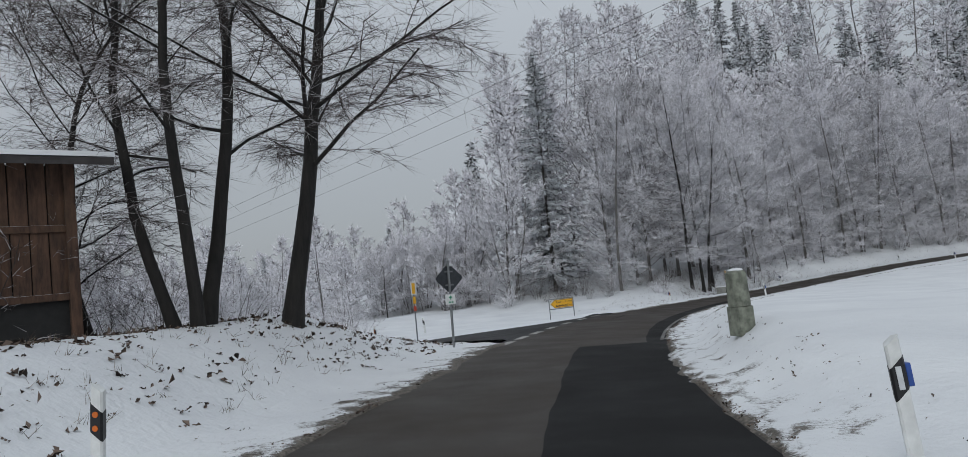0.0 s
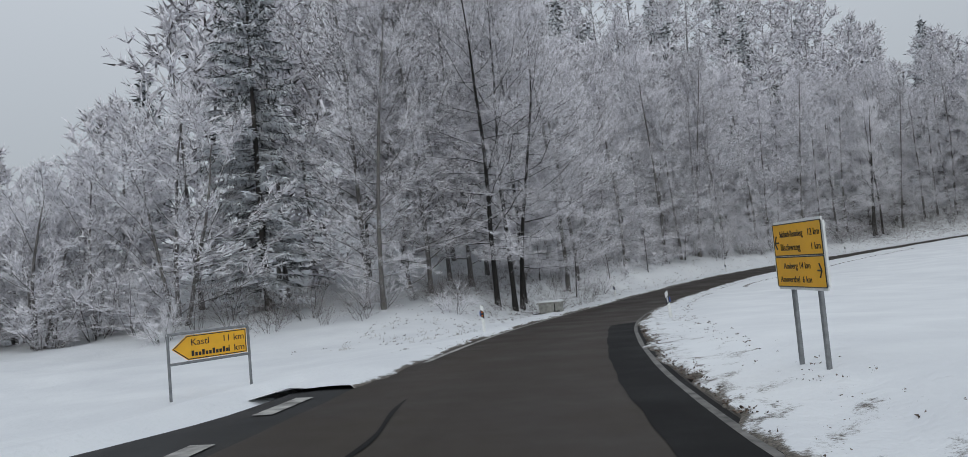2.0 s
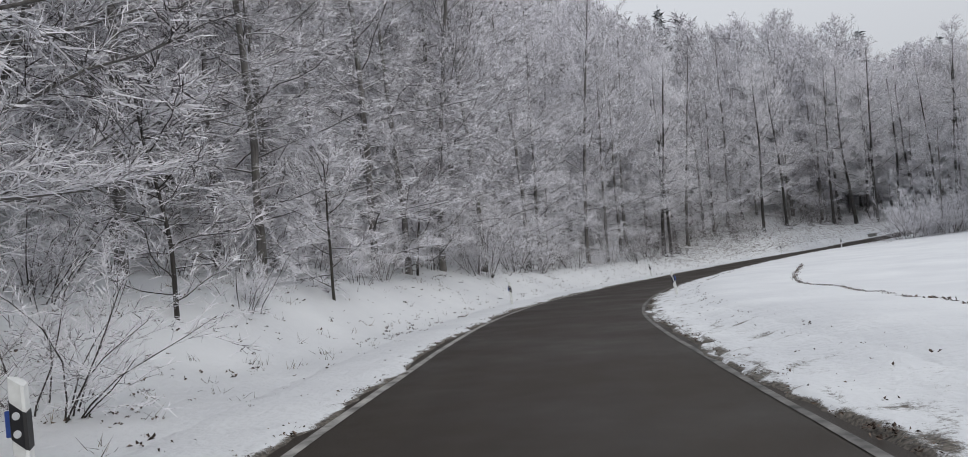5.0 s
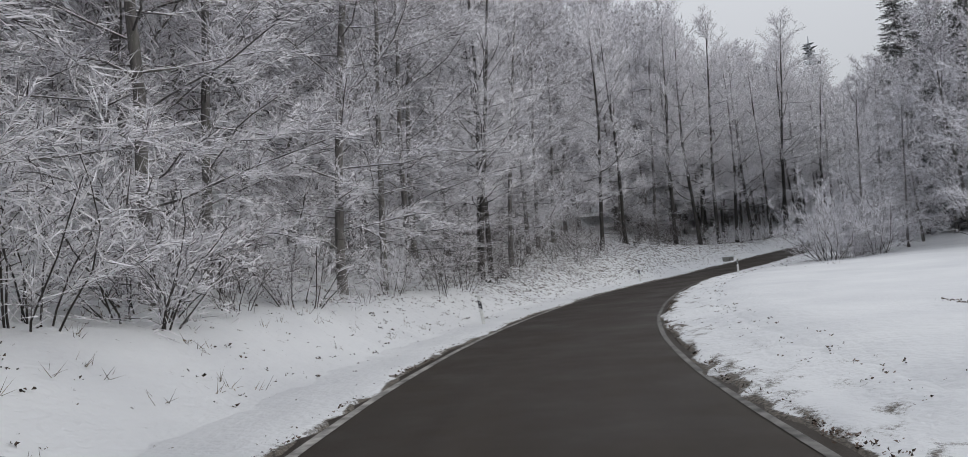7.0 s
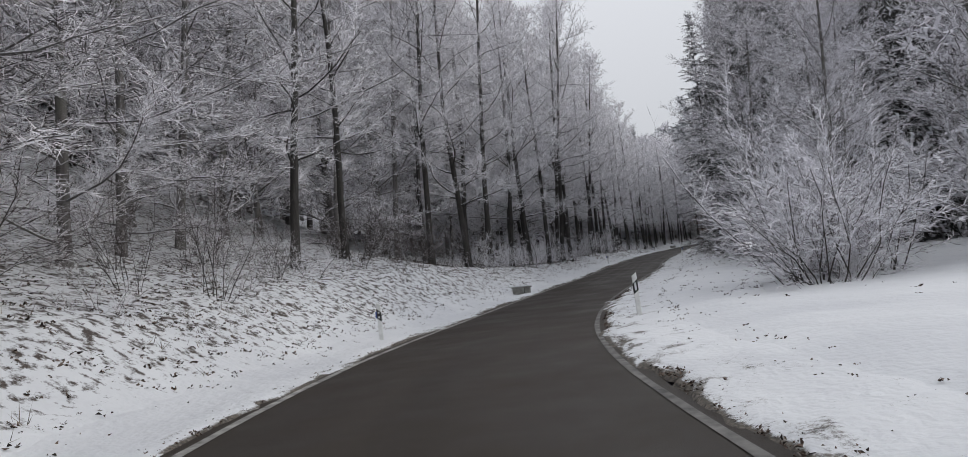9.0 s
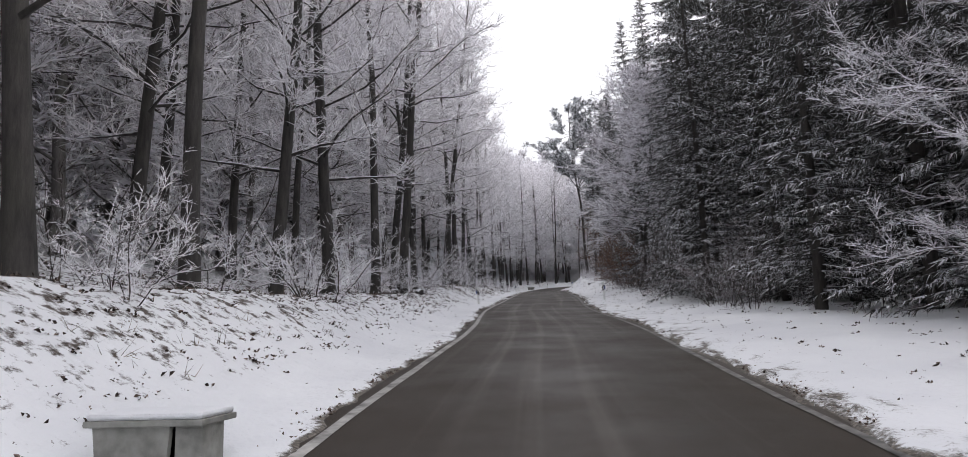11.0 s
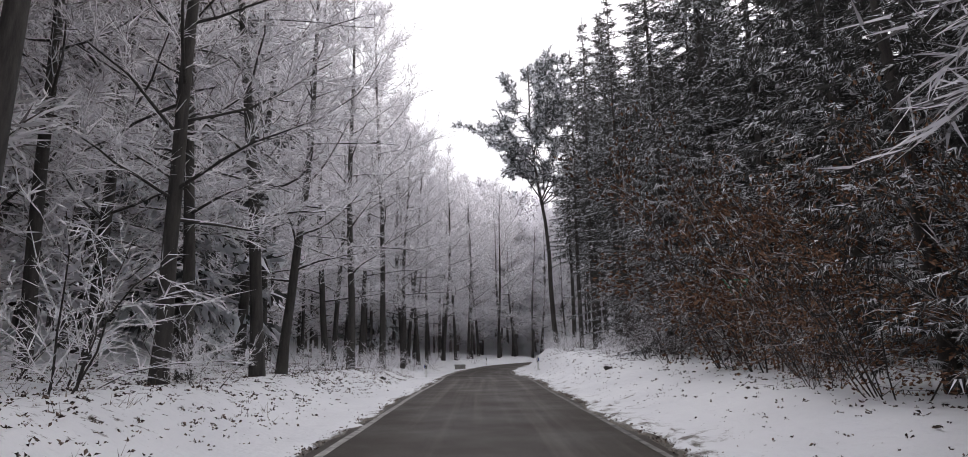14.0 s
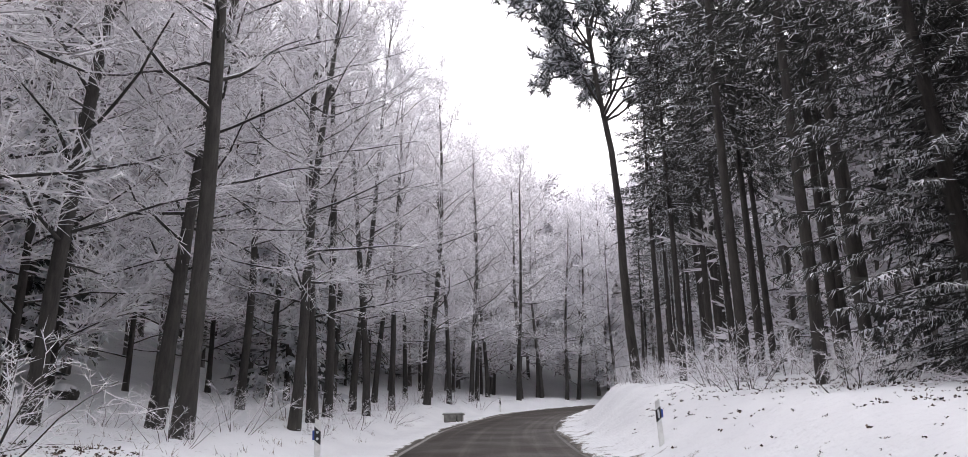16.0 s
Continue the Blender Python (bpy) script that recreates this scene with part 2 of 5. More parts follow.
def from_arrays(name, verts, faces, mat, parent=None, smooth=False):
    me = bpy.data.meshes.new(name)
    me.from_pydata(np.asarray(verts).tolist(), [], faces if isinstance(faces, list) else np.asarray(faces).tolist())
    me.materials.append(mat)
    if smooth:
        me.polygons.foreach_set("use_smooth", [True] * len(me.polygons))
    me.update()
    ob = new(name, me)
    if parent:
        ob.parent = parent
    return ob


def box(bm, x0, y0, z0, x1, y1, z1, bevel=0.0, m=None):
    made = bmesh.ops.create_cube(bm, size=1.0)["verts"]
    for v in made:
        v.co = Vector((x0 + (v.co.x + 0.5) * (x1 - x0), y0 + (v.co.y + 0.5) * (y1 - y0), z0 + (v.co.z + 0.5) * (z1 - z0)))
    if bevel:
        edges = list({e for v in made for e in v.link_edges})
        made = bmesh.ops.bevel(bm, geom=edges, offset=bevel, segments=2, affect="EDGES", profile=0.5)["verts"]
    if m is not None:
        bmesh.ops.transform(bm, matrix=m, verts=list(made))
    return made


def rod(bm, a, b, r0, r1=None, sides=10):
    a, b = Vector(a), Vector(b)
    d = b - a
    m = Matrix.Translation((a + b) / 2) @ d.to_track_quat("Z", "Y").to_matrix().to_4x4()
    return bmesh.ops.create_cone(bm, cap_ends=True, segments=sides, radius1=r0, radius2=r0 if r1 is None else r1, depth=d.length, matrix=m)["verts"]


def outline_plate(bm, points, y0, y1, m=None):
    """A flat plate with the given outline in x and z, from y0 to y1."""
    front = [bm.verts.new((x, y0, z)) for x, z in points]
    back = [bm.verts.new((x, y1, z)) for x, z in points]
    bm.faces.new(front)
    bm.faces.new(back[::-1])
    n = len(points)
    for i in range(n):
        bm.faces.new((front[i], back[i], back[(i + 1) % n], front[(i + 1) % n]))
    bmesh.ops.recalc_face_normals(bm, faces=bm.faces)
    if m is not None:
        bmesh.ops.transform(bm, matrix=m, verts=bm.verts)


def letters(text, size, mat, parent, m, align="LEFT"):
    cu = bpy.data.curves.new("lettering", "FONT")
    cu.body, cu.size, cu.extrude, cu.align_x = text, size, 0.002, align
    tmp = new("lettering", cu)
    me = bpy.data.meshes.new_from_object(tmp)
    bpy.data.objects.remove(tmp)
    # one part for each letter
    home = list(range(len(me.vertices)))

    def root(v):
        while home[v] != v:
            home[v] = home[home[v]]
            v = home[v]
        return v

    for e in me.edges:
        a, b = root(e.vertices[0]), root(e.vertices[1])
        home[a] = b
    glyphs = {}
    for p in me.polygons:
        glyphs.setdefault(root(p.vertices[0]), []).append(tuple(p.vertices))
    for faces in glyphs.values():
        ids = sorted({v for f in faces for v in f})
        place = {v: k for k, v in enumerate(ids)}
        ob = from_arrays("letter", np.array([tuple(me.vertices[v].co) for v in ids]), [tuple(place[v] for v in f) for f in faces], mat, parent)
        ob.matrix_basis = m
    bpy.data.meshes.remove(me)


def thing(name, m, label, category, group="", kind=""):
    return tagged_at(new(name), m, label, category, group, kind)


def tagged_at(ob, m, label, category, group="", kind=""):
    ob.matrix_basis = m
    return tagged(ob, label, category, group, kind)


# ---- plan: the road's middle line and the lie of the land ----
ROAD = [(-10.74, -17.37, 3.00), (-8.56, -4.86, 2.25), (-6.39, 7.08, 1.58), (-3.13, 18.85, 1.13), (1.79, 30.63, 0.63), (8.14, 41.52, 0.13), (15.59, 51.88, -0.37), (24.56, 61.33, -0.67), (34.72, 69.07, -0.60), (45.60, 76.12, -0.47), (57.39, 81.28, -0.26), (69.52, 84.45, 0.03), (81.71, 85.77, 0.50), (94.02, 85.54, 1.07), (106.41, 83.26, 1.74), (118.25, 79.58, 2.72), (130.07, 75.59, 3.75), (142.08, 72.11, 4.79), (153.59, 68.01, 5.85), (165.43, 63.95, 6.86), (177.45, 59.87, 7.85), (189.40, 55.67, 8.80), (201.70, 51.72, 9.67), (214.48, 46.54, 10.77), (227.07, 38.82, 12.13), (238.38, 27.91, 13.41)]
EDGE_L, EDGE_R = 2.48, -2.48


def spline(points, step):
    p = [Vector(q) for q in points]
    p = [2 * p[0] - p[1]] + p + [2 * p[-1] - p[-2]]
    out = []
    for i in range(1, len(p) - 2):
        n = max(2, int((p[i + 1] - p[i]).length / step))
        for j in range(n):
            u = j / n
            out.append(0.5 * (2 * p[i] + (p[i + 1] - p[i - 1]) * u + (2 * p[i - 1] - 5 * p[i] + 4 * p[i + 1] - p[i + 2]) * u**2
                              + (3 * p[i] - p[i - 1] - 3 * p[i + 1] + p[i + 2]) * u**3))
    out.append(p[-2])
    return np.array([tuple(q) for q in out])


AXIS = spline(ROAD, 0.5)
TAN = np.gradient(AXIS[:, :2], axis=0)
TAN /= np.linalg.norm(TAN, axis=1)[:, None]
NOR = np.stack([-TAN[:, 1], TAN[:, 0]], 1)
LONG = np.r_[0, np.cumsum(np.linalg.norm(np.diff(AXIS[:, :2], axis=0), axis=1))]
METRES = LONG - LONG[np.argmin(((AXIS[:, :2] - (-7.54, -2.47)) ** 2).sum(1))]
# stations along the road, about one every 1.5 m
LONG = np.interp(METRES, [-31.2, 0, 37.1, 63.2, 129.1, 154.5, 185.8, 211.0, 241.3, 393.0], [-11.7, 8.9, 35.0, 52.9, 97.5, 113.6, 133.2, 149.1, 168.0, 268.0])


def crossfall(s):
    """The road leans into the bend."""
    return np.interp(s, [0, 9, 19, 30, 40, 51, 61, 72, 82, 93, 102, 112, 121, 130, 150, 170], [0.019, 0.02, 0.025, 0.037, 0.02, 0.002, -0.013, -0.002, 0.008, -0.007, -0.025, -0.028, -0.006, 0.005, 0.001, -0.009])


def smoothstep(a, b, x):
    u = np.clip((x - a) / (b - a), 0, 1)
    return u * u * (3 - 2 * u)


def waves(x, y):
    return (np.sin(x * 0.9 + 1.3 * np.sin(y * 0.37)) * np.sin(y * 0.83 + 1.1 * np.sin(x * 0.29)) * 0.5
            + np.sin(x * 2.3 + y * 1.1 + 2) * np.sin(y * 2.7 - x * 0.7) * 0.25 + np.sin(x * 0.21 + 0.5) * np.sin(y * 0.17 + 2) * 0.6)


def relative(p):
    """For places in the plan: distance along the road, distance to its left, and the road's level there."""
    p = np.asarray(p, float).reshape(-1, 2)
    s, l, z = np.zeros(len(p)), np.zeros(len(p)), np.zeros(len(p))
    for a in range(0, len(p), 4000):
        q = p[a:a + 4000]
        d2 = ((q[:, None] - AXIS[None, ::2, :2]) ** 2).sum(-1)
        k = d2.argmin(1) * 2
        off = q - AXIS[k, :2]
        near = np.sqrt(d2.min(1))
        side = np.sign(TAN[k, 0] * off[:, 1] - TAN[k, 1] * off[:, 0])
        ahead = (off * TAN[k]).sum(1)
        w = 1 / (d2 + 4.0) ** 2
        blend = (w * AXIS[None, ::2, 2]).sum(1) / w.sum(1)
        grade = np.gradient(AXIS[:, 2], METRES)[k]
        u = smoothstep(3.0, 14.0, near)
        s[a:a + 4000], l[a:a + 4000] = LONG[k] + 0.66 * np.clip(ahead, -0.6, 0.6), side * near
        z[a:a + 4000] = (AXIS[k, 2] + grade * np.clip(ahead, -0.6, 0.6)) * (1 - u) + blend * u
    return s, l, z


NEAR_EDGE = spline([(-6.20, 17.60, 0), (-5.60, 20.00, 0), (-5.11, 21.96, 0), (-6.05, 24.44, 0), (-7.53, 29.50, 0), (-9.26, 34.22, 0), (-20.62, 31.19, 0), (-38.49, 33.41, 0)], 0.5)
FAR_EDGE = spline([(2.35, 38.90, 0), (1.70, 37.90, 0), (1.10, 36.90, 0), (0.16, 35.67, 0), (-1.82, 34.43, 0), (-3.46, 34.29, 0), (-5.03, 34.48, 0), (-6.56, 34.72, 0), (-8.90, 34.96, 0), (-18.82, 36.19, 0), (-36.69, 38.41, 0)], 0.5)


def side_sheet():
    """The surface of the side road, between its two edges."""
    out = []
    s0, s1 = (float(relative([tuple(e[0][:2])])[0][0]) for e in (NEAR_EDGE, FAR_EDGE))
    for i in range(121):
        if i < 30:
            s_, f = s1 + (s0 - s1) * i / 30, 0.13 * i / 30
            a = [np.interp(s_, LONG, AXIS[:, k]) + 1.6 * np.interp(s_, LONG, NOR[:, k]) for k in range(2)]
        else:
            f = (i - 30) / 90
            a = NEAR_EDGE[int(f * (len(NEAR_EDGE) - 1))]
            f = max(f, 0.13)
        b = FAR_EDGE[int(f * (len(FAR_EDGE) - 1))]
        for j in range(25):
            x, y = a[0] + (b[0] - a[0]) * j / 24, a[1] + (b[1] - a[1]) * j / 24
            s_, l_, z_ = (float(v[0]) for v in relative([(x, y)]))
            drop = float(np.interp(l_, [3, 5.4, 8.5, 20, 40], [0, 0.14, 0.34, 1.2, 2.2]))
            out.append((x, y, z_ + float(crossfall(s_)) * min(l_, 3.2) - drop))
    return np.array(out)


SHEET = side_sheet()


def to_sheet(p):
    """Distance from the side road's surface, and its level at the nearest place."""
    d, z = np.full(len(p), 99.0), np.zeros(len(p))
    near = np.nonzero((p[:, 0] < 12) & (p[:, 0] > -60) & (p[:, 1] > 5) & (p[:, 1] < 70))[0]
    for a in range(0, len(near), 3000):
        q = near[a:a + 3000]
        d2 = ((p[q][:, None] - SHEET[None, :, :2]) ** 2).sum(-1)
        k = d2.argmin(1)
        d[q], z[q] = np.sqrt(d2[np.arange(len(q)), k]), SHEET[k, 2]
    return d, z


def table(s, rows):
    return np.interp(s, [r[0] for r in rows], [r[1] for r in rows])


def land(p):
    """The level of the ground (with the snow on it) at places in the plan."""
    p = np.asarray(p, float).reshape(-1, 2)
    s, l, z = relative(p)
    h = z + crossfall(s) * np.where(np.abs(l) < 2.6, l, np.sign(l) * (2.6 + 1.2 * (1 - np.exp(-(np.abs(l) - 2.6) / 1.2))))
    bank = table(s, [(0, 1.0), (9, 1.3), (20.5, 1.45), (23.5, 0.6), (26, 0.0), (28, -0.3), (40, -0.4), (48, -0.1), (54, 0.8), (58, 1.2), (75, 1.4), (92, 1.3), (104, 1.25), (108, 1.6),
                     (116, 1.9), (122, 2.1), (126, 1.6), (132, 1.1), (140, 0.9), (150, 1.05), (160, 0.85), (177, 0.65), (190, 0.8)])
    foot = table(s, [(0, 0.9), (40, 1.2), (47, 1.6), (55, 3.2), (62, 3.4), (70, 2.8), (80, 1.3), (95, 1.0), (110, 0.7), (122, 0.8), (132, 0.6), (150, 0.7), (175, 1.0)])
    wide = table(s, [(0, 3.0), (100, 3.2), (114, 4.0), (122, 3.8), (135, 2.2), (150, 2.4)])
    h = h + np.where(l > 0, bank * smoothstep(EDGE_L + foot, EDGE_L + foot + wide, l), 0)
    slope = table(s, [(-40, -0.05), (20, -0.06), (28, -0.07), (36, -0.02), (46, 0.0), (54, 0.05), (62, 0.10), (72, 0.2), (84, 0.30), (112, 0.34), (140, 0.16), (170, 0.12), (200, 0.2)])
    slope = np.where(slope > 0, slope * smoothstep(-20, 20, p[:, 0]), slope)
    h = h + np.where(l > 0, slope * np.clip(l - 7.0, 0, 75) + np.clip(slope, 0, 1) * 0.9 * np.clip(l - 16.0, 0, 60), 0)
    rbank = table(s, [(0, 0.3), (14, 0.25), (19, 0.8), (27, 0.75), (36, 0.25), (45, 0.2), (70, 0.36), (95, 0.36), (122, 0.15), (148, 0.30), (160, 0.6), (170, 1.2), (185, 1.7)])
    h = h + np.where(l < 0, rbank * smoothstep(-EDGE_R + 0.6, -EDGE_R + 0.6 + table(s, [(0, 1.4), (28, 1.4), (45, 1.7), (95, 1.7), (110, 2.4)]), -l), 0)
    rslope = table(s, [(0, -0.01), (60, -0.015), (98, 0.0), (158, 0.03), (200, 0.1)])
    h = h + np.where(l < 0, rslope * np.clip(-l - 6.0, 0, 40), 0)
    rough = smoothstep(2.7, 5.0, np.abs(l))
    h = h + 0.08 * rough * waves(p[:, 0], p[:, 1]) + 0.35 * smoothstep(9, 25, np.abs(l)) * waves(p[:, 0] * 0.35, p[:, 1] * 0.35)
    d, z = to_sheet(p)
    w = (1 - smoothstep(0.4, 3.6, d)) * smoothstep(2.4, 3.0, l)
    return h * (1 - w) + (z + 0.05 * smoothstep(0.3, 1.0, d)) * w


def level(x, y):
    return float(land([(x, y)])[0])


def strip(name, left, right, s0, s1, step, lift, mat, columns=4, wobble=0.0, parent=None):
    """A ribbon of road between two distances from its middle line, which may be functions of the way along it."""
    stations = np.arange(s0, s1 + 1e-6, step)
    verts, faces, uvs = [], [], []
    n = columns + 1
    for i, s in enumerate(stations):
        c = np.array([np.interp(s, LONG, AXIS[:, j]) for j in range(3)])
        nx, ny = np.interp(s, LONG, NOR[:, 0]), np.interp(s, LONG, NOR[:, 1])
        a = left(s) if callable(left) else left
        b = right(s) if callable(right) else right
        for j in range(n):
            l = a + (b - a) * j / columns
            if wobble and j in (0, columns):
                l += wobble * (math.sin(s * 1.7 + j) + math.sin(s * 4.1 + 2 * j) * 0.6)
            verts.append((c[0] + nx * l, c[1] + ny * l, c[2] + float(crossfall(s)) * l + lift))
            uvs.append((s, l))
        if i:
            o = i * n
            faces += [(o - n + j, o - n + j + 1, o + j + 1, o + j) for j in range(columns)]
    ob = from_arrays(name, verts, faces, mat, parent, True)
    layer = ob.data.uv_layers.new(name="UVMap")
    idx = np.zeros(len(ob.data.loops), np.int32)
    ob.data.loops.foreach_get("vertex_index", idx)
    layer.data.foreach_set("uv", np.array(uvs)[idx].ravel())
    return ob


# ---- ground ----
def graded(lo, a, b, hi, fine, coarse):
    mid = np.arange(a, b, fine)
    low, up, g = [], [], fine
    x = a
    while x > lo:
        g = min(g * 1.25, coarse)
        x -= g
        low.append(x)
    x, g = mid[-1], fine
    while x < hi:
        g = min(g * 1.25, coarse)
        x += g
        up.append(x)
    return np.array(low[::-1] + mid.tolist() + up)


gx, gy = graded(-900, -24, 236, 1000, 0.7, 60), graded(-900, -12, 104, 1000, 0.7, 60)
GX, GY = np.meshgrid(gx, gy)
flat = np.stack([GX.ravel(), GY.ravel()], 1)
gs, gl, gz = relative(flat)
height = land(flat)
under = np.minimum(smoothstep(EDGE_R - 0.9, EDGE_R - 0.4, gl), 1 - smoothstep(EDGE_L + 0.4, EDGE_L + 0.9, gl))
height = height - 0.14 * under
height = height - 0.2 * (1 - smoothstep(0.5, 1.0, to_sheet(flat)[0])) * (gl > 0)
nx_, ny_ = len(gx), len(gy)
ids = np.arange(nx_ * ny_).reshape(ny_, nx_)
quads = np.stack([ids[:-1, :-1], ids[:-1, 1:], ids[1:, 1:], ids[1:, :-1]], -1).reshape(-1, 4)
ground = from_arrays("ground", np.c_[flat, height], quads, SNOW, None, True)
GRID = height.reshape(ny_, nx_)


def surface(p):
    """The level of the ground sheet as it is built."""
    i = np.clip(np.searchsorted(gx, p[:, 0]) - 1, 0, nx_ - 2)
    j = np.clip(np.searchsorted(gy, p[:, 1]) - 1, 0, ny_ - 2)
    u, v = (p[:, 0] - gx[i]) / (gx[i + 1] - gx[i]), (p[:, 1] - gy[j]) / (gy[j + 1] - gy[j])
    return (GRID[j, i] * (1 - u) + GRID[j, i + 1] * u) * (1 - v) + (GRID[j + 1, i] * (1 - u) + GRID[j + 1, i + 1] * u) * v


dirt = ground.data.attributes.new("dirt", "FLOAT", "POINT")
dirt.data.foreach_set("value", np.clip(0.5 - (np.abs(gl) - 2.6) / 4.0, 0, 0.3))
litter = ground.data.attributes.new("litter", "FLOAT", "POINT")
woods = np.where(gl > 0, smoothstep(2.8, 5.0, gl) * table(gs, [(0, 0.5), (24, 0.5), (30, 0), (46, 0.0), (52, 0.2), (57, 0.75), (63, 0.6), (68, 0.3), (84, 0.35), (98, 0.7), (106, 1.0), (144, 0.95), (160, 0.7), (175, 0.6)]),
                 smoothstep(7.0, 11.0, -gl) * table(gs, [(98, 0), (112, 0.5), (158, 1.0)]))
litter.data.foreach_set("value", woods)
tagged(ground, "snow covered ground with brown leaf litter showing", "ground", kind="structure")

# ---- road ----
road = strip("road", EDGE_L, EDGE_R, LONG[0], LONG[-1], 0.5, 0.0, ASPHALT, 8, 0.02)
tagged(road, "worn brownish asphalt country road, damp and cleared of snow", "road", kind="structure")


def patch_left(s):
    return float(np.interp(s, [4, 12, 17, 20, 23.0, 23.4, 26, 30, 44, 47.4, 48.6], [-0.4, -0.3, -0.3, -0.2, -0.1, -1.9, -1.75, -1.6, -1.5, -1.4, -2.4])) + 0.015 * math.sin(s * 2.1) + 0.012 * math.sin(s * 5.3)


patch = strip("road_patch", patch_left, EDGE_R + 0.05, 3.0, 48.6, 0.25, 0.006, ASPHALT_PATCH, 3)
tagged(patch, "fresh black asphalt patch along the road's inner edge", "road patch", kind="structure")
sf = [((i - 1) * 25 + j, (i - 1) * 25 + j + 1, i * 25 + j + 1, i * 25 + j) for i in range(1, 121) for j in range(24)]
side_road = from_arrays("side_road", SHEET - (0, 0, 0.010), sf, ASPHALT_SIDE, None, True)
side_road.data.uv_layers.new(name="UVMap")
tagged(side_road, "grey asphalt side road branching off downhill", "road", kind="structure")

line_l = strip("edge_line_left", 2.31, 2.18, 40, LONG[-1], 0.5, 0.008, PAINT, 1, 0.006)
tagged(line_l, "worn white edge line on the asphalt", "road marking", kind="structure")
line_r = strip("edge_line_right", -2.24, -2.34, 24, LONG[-1], 0.5, 0.008, PAINT_WORN, 1, 0.006)
tagged(line_r, "worn white edge line on the asphalt", "road marking", kind="structure")
for mid in (24.6, 26.1, 27.7, 29.6, 31.7, 34.1, 36.3):
    side = float(np.interp(mid, [24, 29, 32, 36], [2.42, 2.5, 2.66, 2.95]))
    dash = strip("road_dash", side + 0.13, side - 0.13, mid - 0.5, mid + 0.5, 0.25, 0.006, PAINT, 1)
    tagged(dash, "broad white dash across the side road's mouth", "road marking", "dashes at the junction", "structure")
crack = strip("road_crack", lambda q: 1.24 + 0.12 * math.sin(q * 1.6), lambda q: 1.19 + 0.12 * math.sin(q * 1.6), 33.0, 36.4, 0.2, 0.006, ASPHALT_PATCH, 1, 0.02)
tagged(crack, "dark tar seam on the worn asphalt", "road patch", kind="structure")


def verge(name, sign, s0, s1):
    """The ragged rim of snow and grit along the asphalt."""
    stations = np.arange(s0, s1, 0.22)
    offs = np.array([-0.10, 0.0, 0.08, 0.2, 0.35, 0.55, 0.8, 1.1, 1.45, 1.9])
    rng = np.random.default_rng(7 + int(sign))
    c = np.stack([np.interp(stations, LONG, AXIS[:, j]) for j in range(3)], 1)
    n = np.stack([np.interp(stations, LONG, NOR[:, j]) for j in range(2)], 1)
    jag = rng.normal(0, 0.05, len(stations)) + 0.10 * np.sin(stations * 0.9) + 0.06 * np.sin(stations * 2.7 + 1)
    verts = np.zeros((len(stations), len(offs), 3))
    dirty = np.zeros((len(stations), len(offs)))
    for j, o in enumerate(offs):
        l = sign * (2.44 + o + jag * (1 - j / len(offs)))
        verts[:, j, :2] = c[:, :2] + n * l[:, None]
        lift = [-0.06, 0.012, 0.03, 0.05, 0.06, 0.065, 0.06, 0.05, 0.03, -0.12][j]
        z = land(verts[:, j, :2]) + lift + rng.normal(0, 0.014, len(stations)) * (0 < j < 9)
        verts[:, j, 2] = z
        dirty[:, j] = ([1.0, 0.85, 0.66, 0.54, 0.47, 0.4, 0.32, 0.2, 0.1, 0.0] if sign > 0 and s1 < 30 else [1.0, 0.65, 0.36, 0.24, 0.16, 0.1, 0.06, 0.03, 0.0, 0.0] if sign > 0
                        else [1.0, 0.72, 0.5, 0.42, 0.38, 0.35, 0.31, 0.27, 0.2, 0.12])[j] + rng.normal(0, 0.12, len(stations))
    ns, no = len(stations), len(offs)
    ids = np.arange(ns * no).reshape(ns, no)
    quads = np.stack([ids[:-1, :-1], ids[:-1, 1:], ids[1:, 1:], ids[1:, :-1]], -1).reshape(-1, 4)
    if sign > 0:
        quads = quads[:, ::-1]
    ob = from_arrays(name, verts.reshape(-1, 3), quads, SNOW, None, True)
    ob.data.attributes.new("dirt", "FLOAT", "POINT").data.foreach_set("value", dirty.ravel())
    ob.data.attributes.new("litter", "FLOAT", "POINT").data.foreach_set("value", np.zeros(ns * no))
    return tagged(ob, "ragged rim of dirty snow and grit along the asphalt", "verge", kind="structure")


verge("verge_left_a", 1, LONG[0] + 1, 24.6)
verge("verge_left_b", 1, 37.4, LONG[-1] - 1)
verge("verge_right", -1, LONG[0] + 1, LONG[-1] - 1)


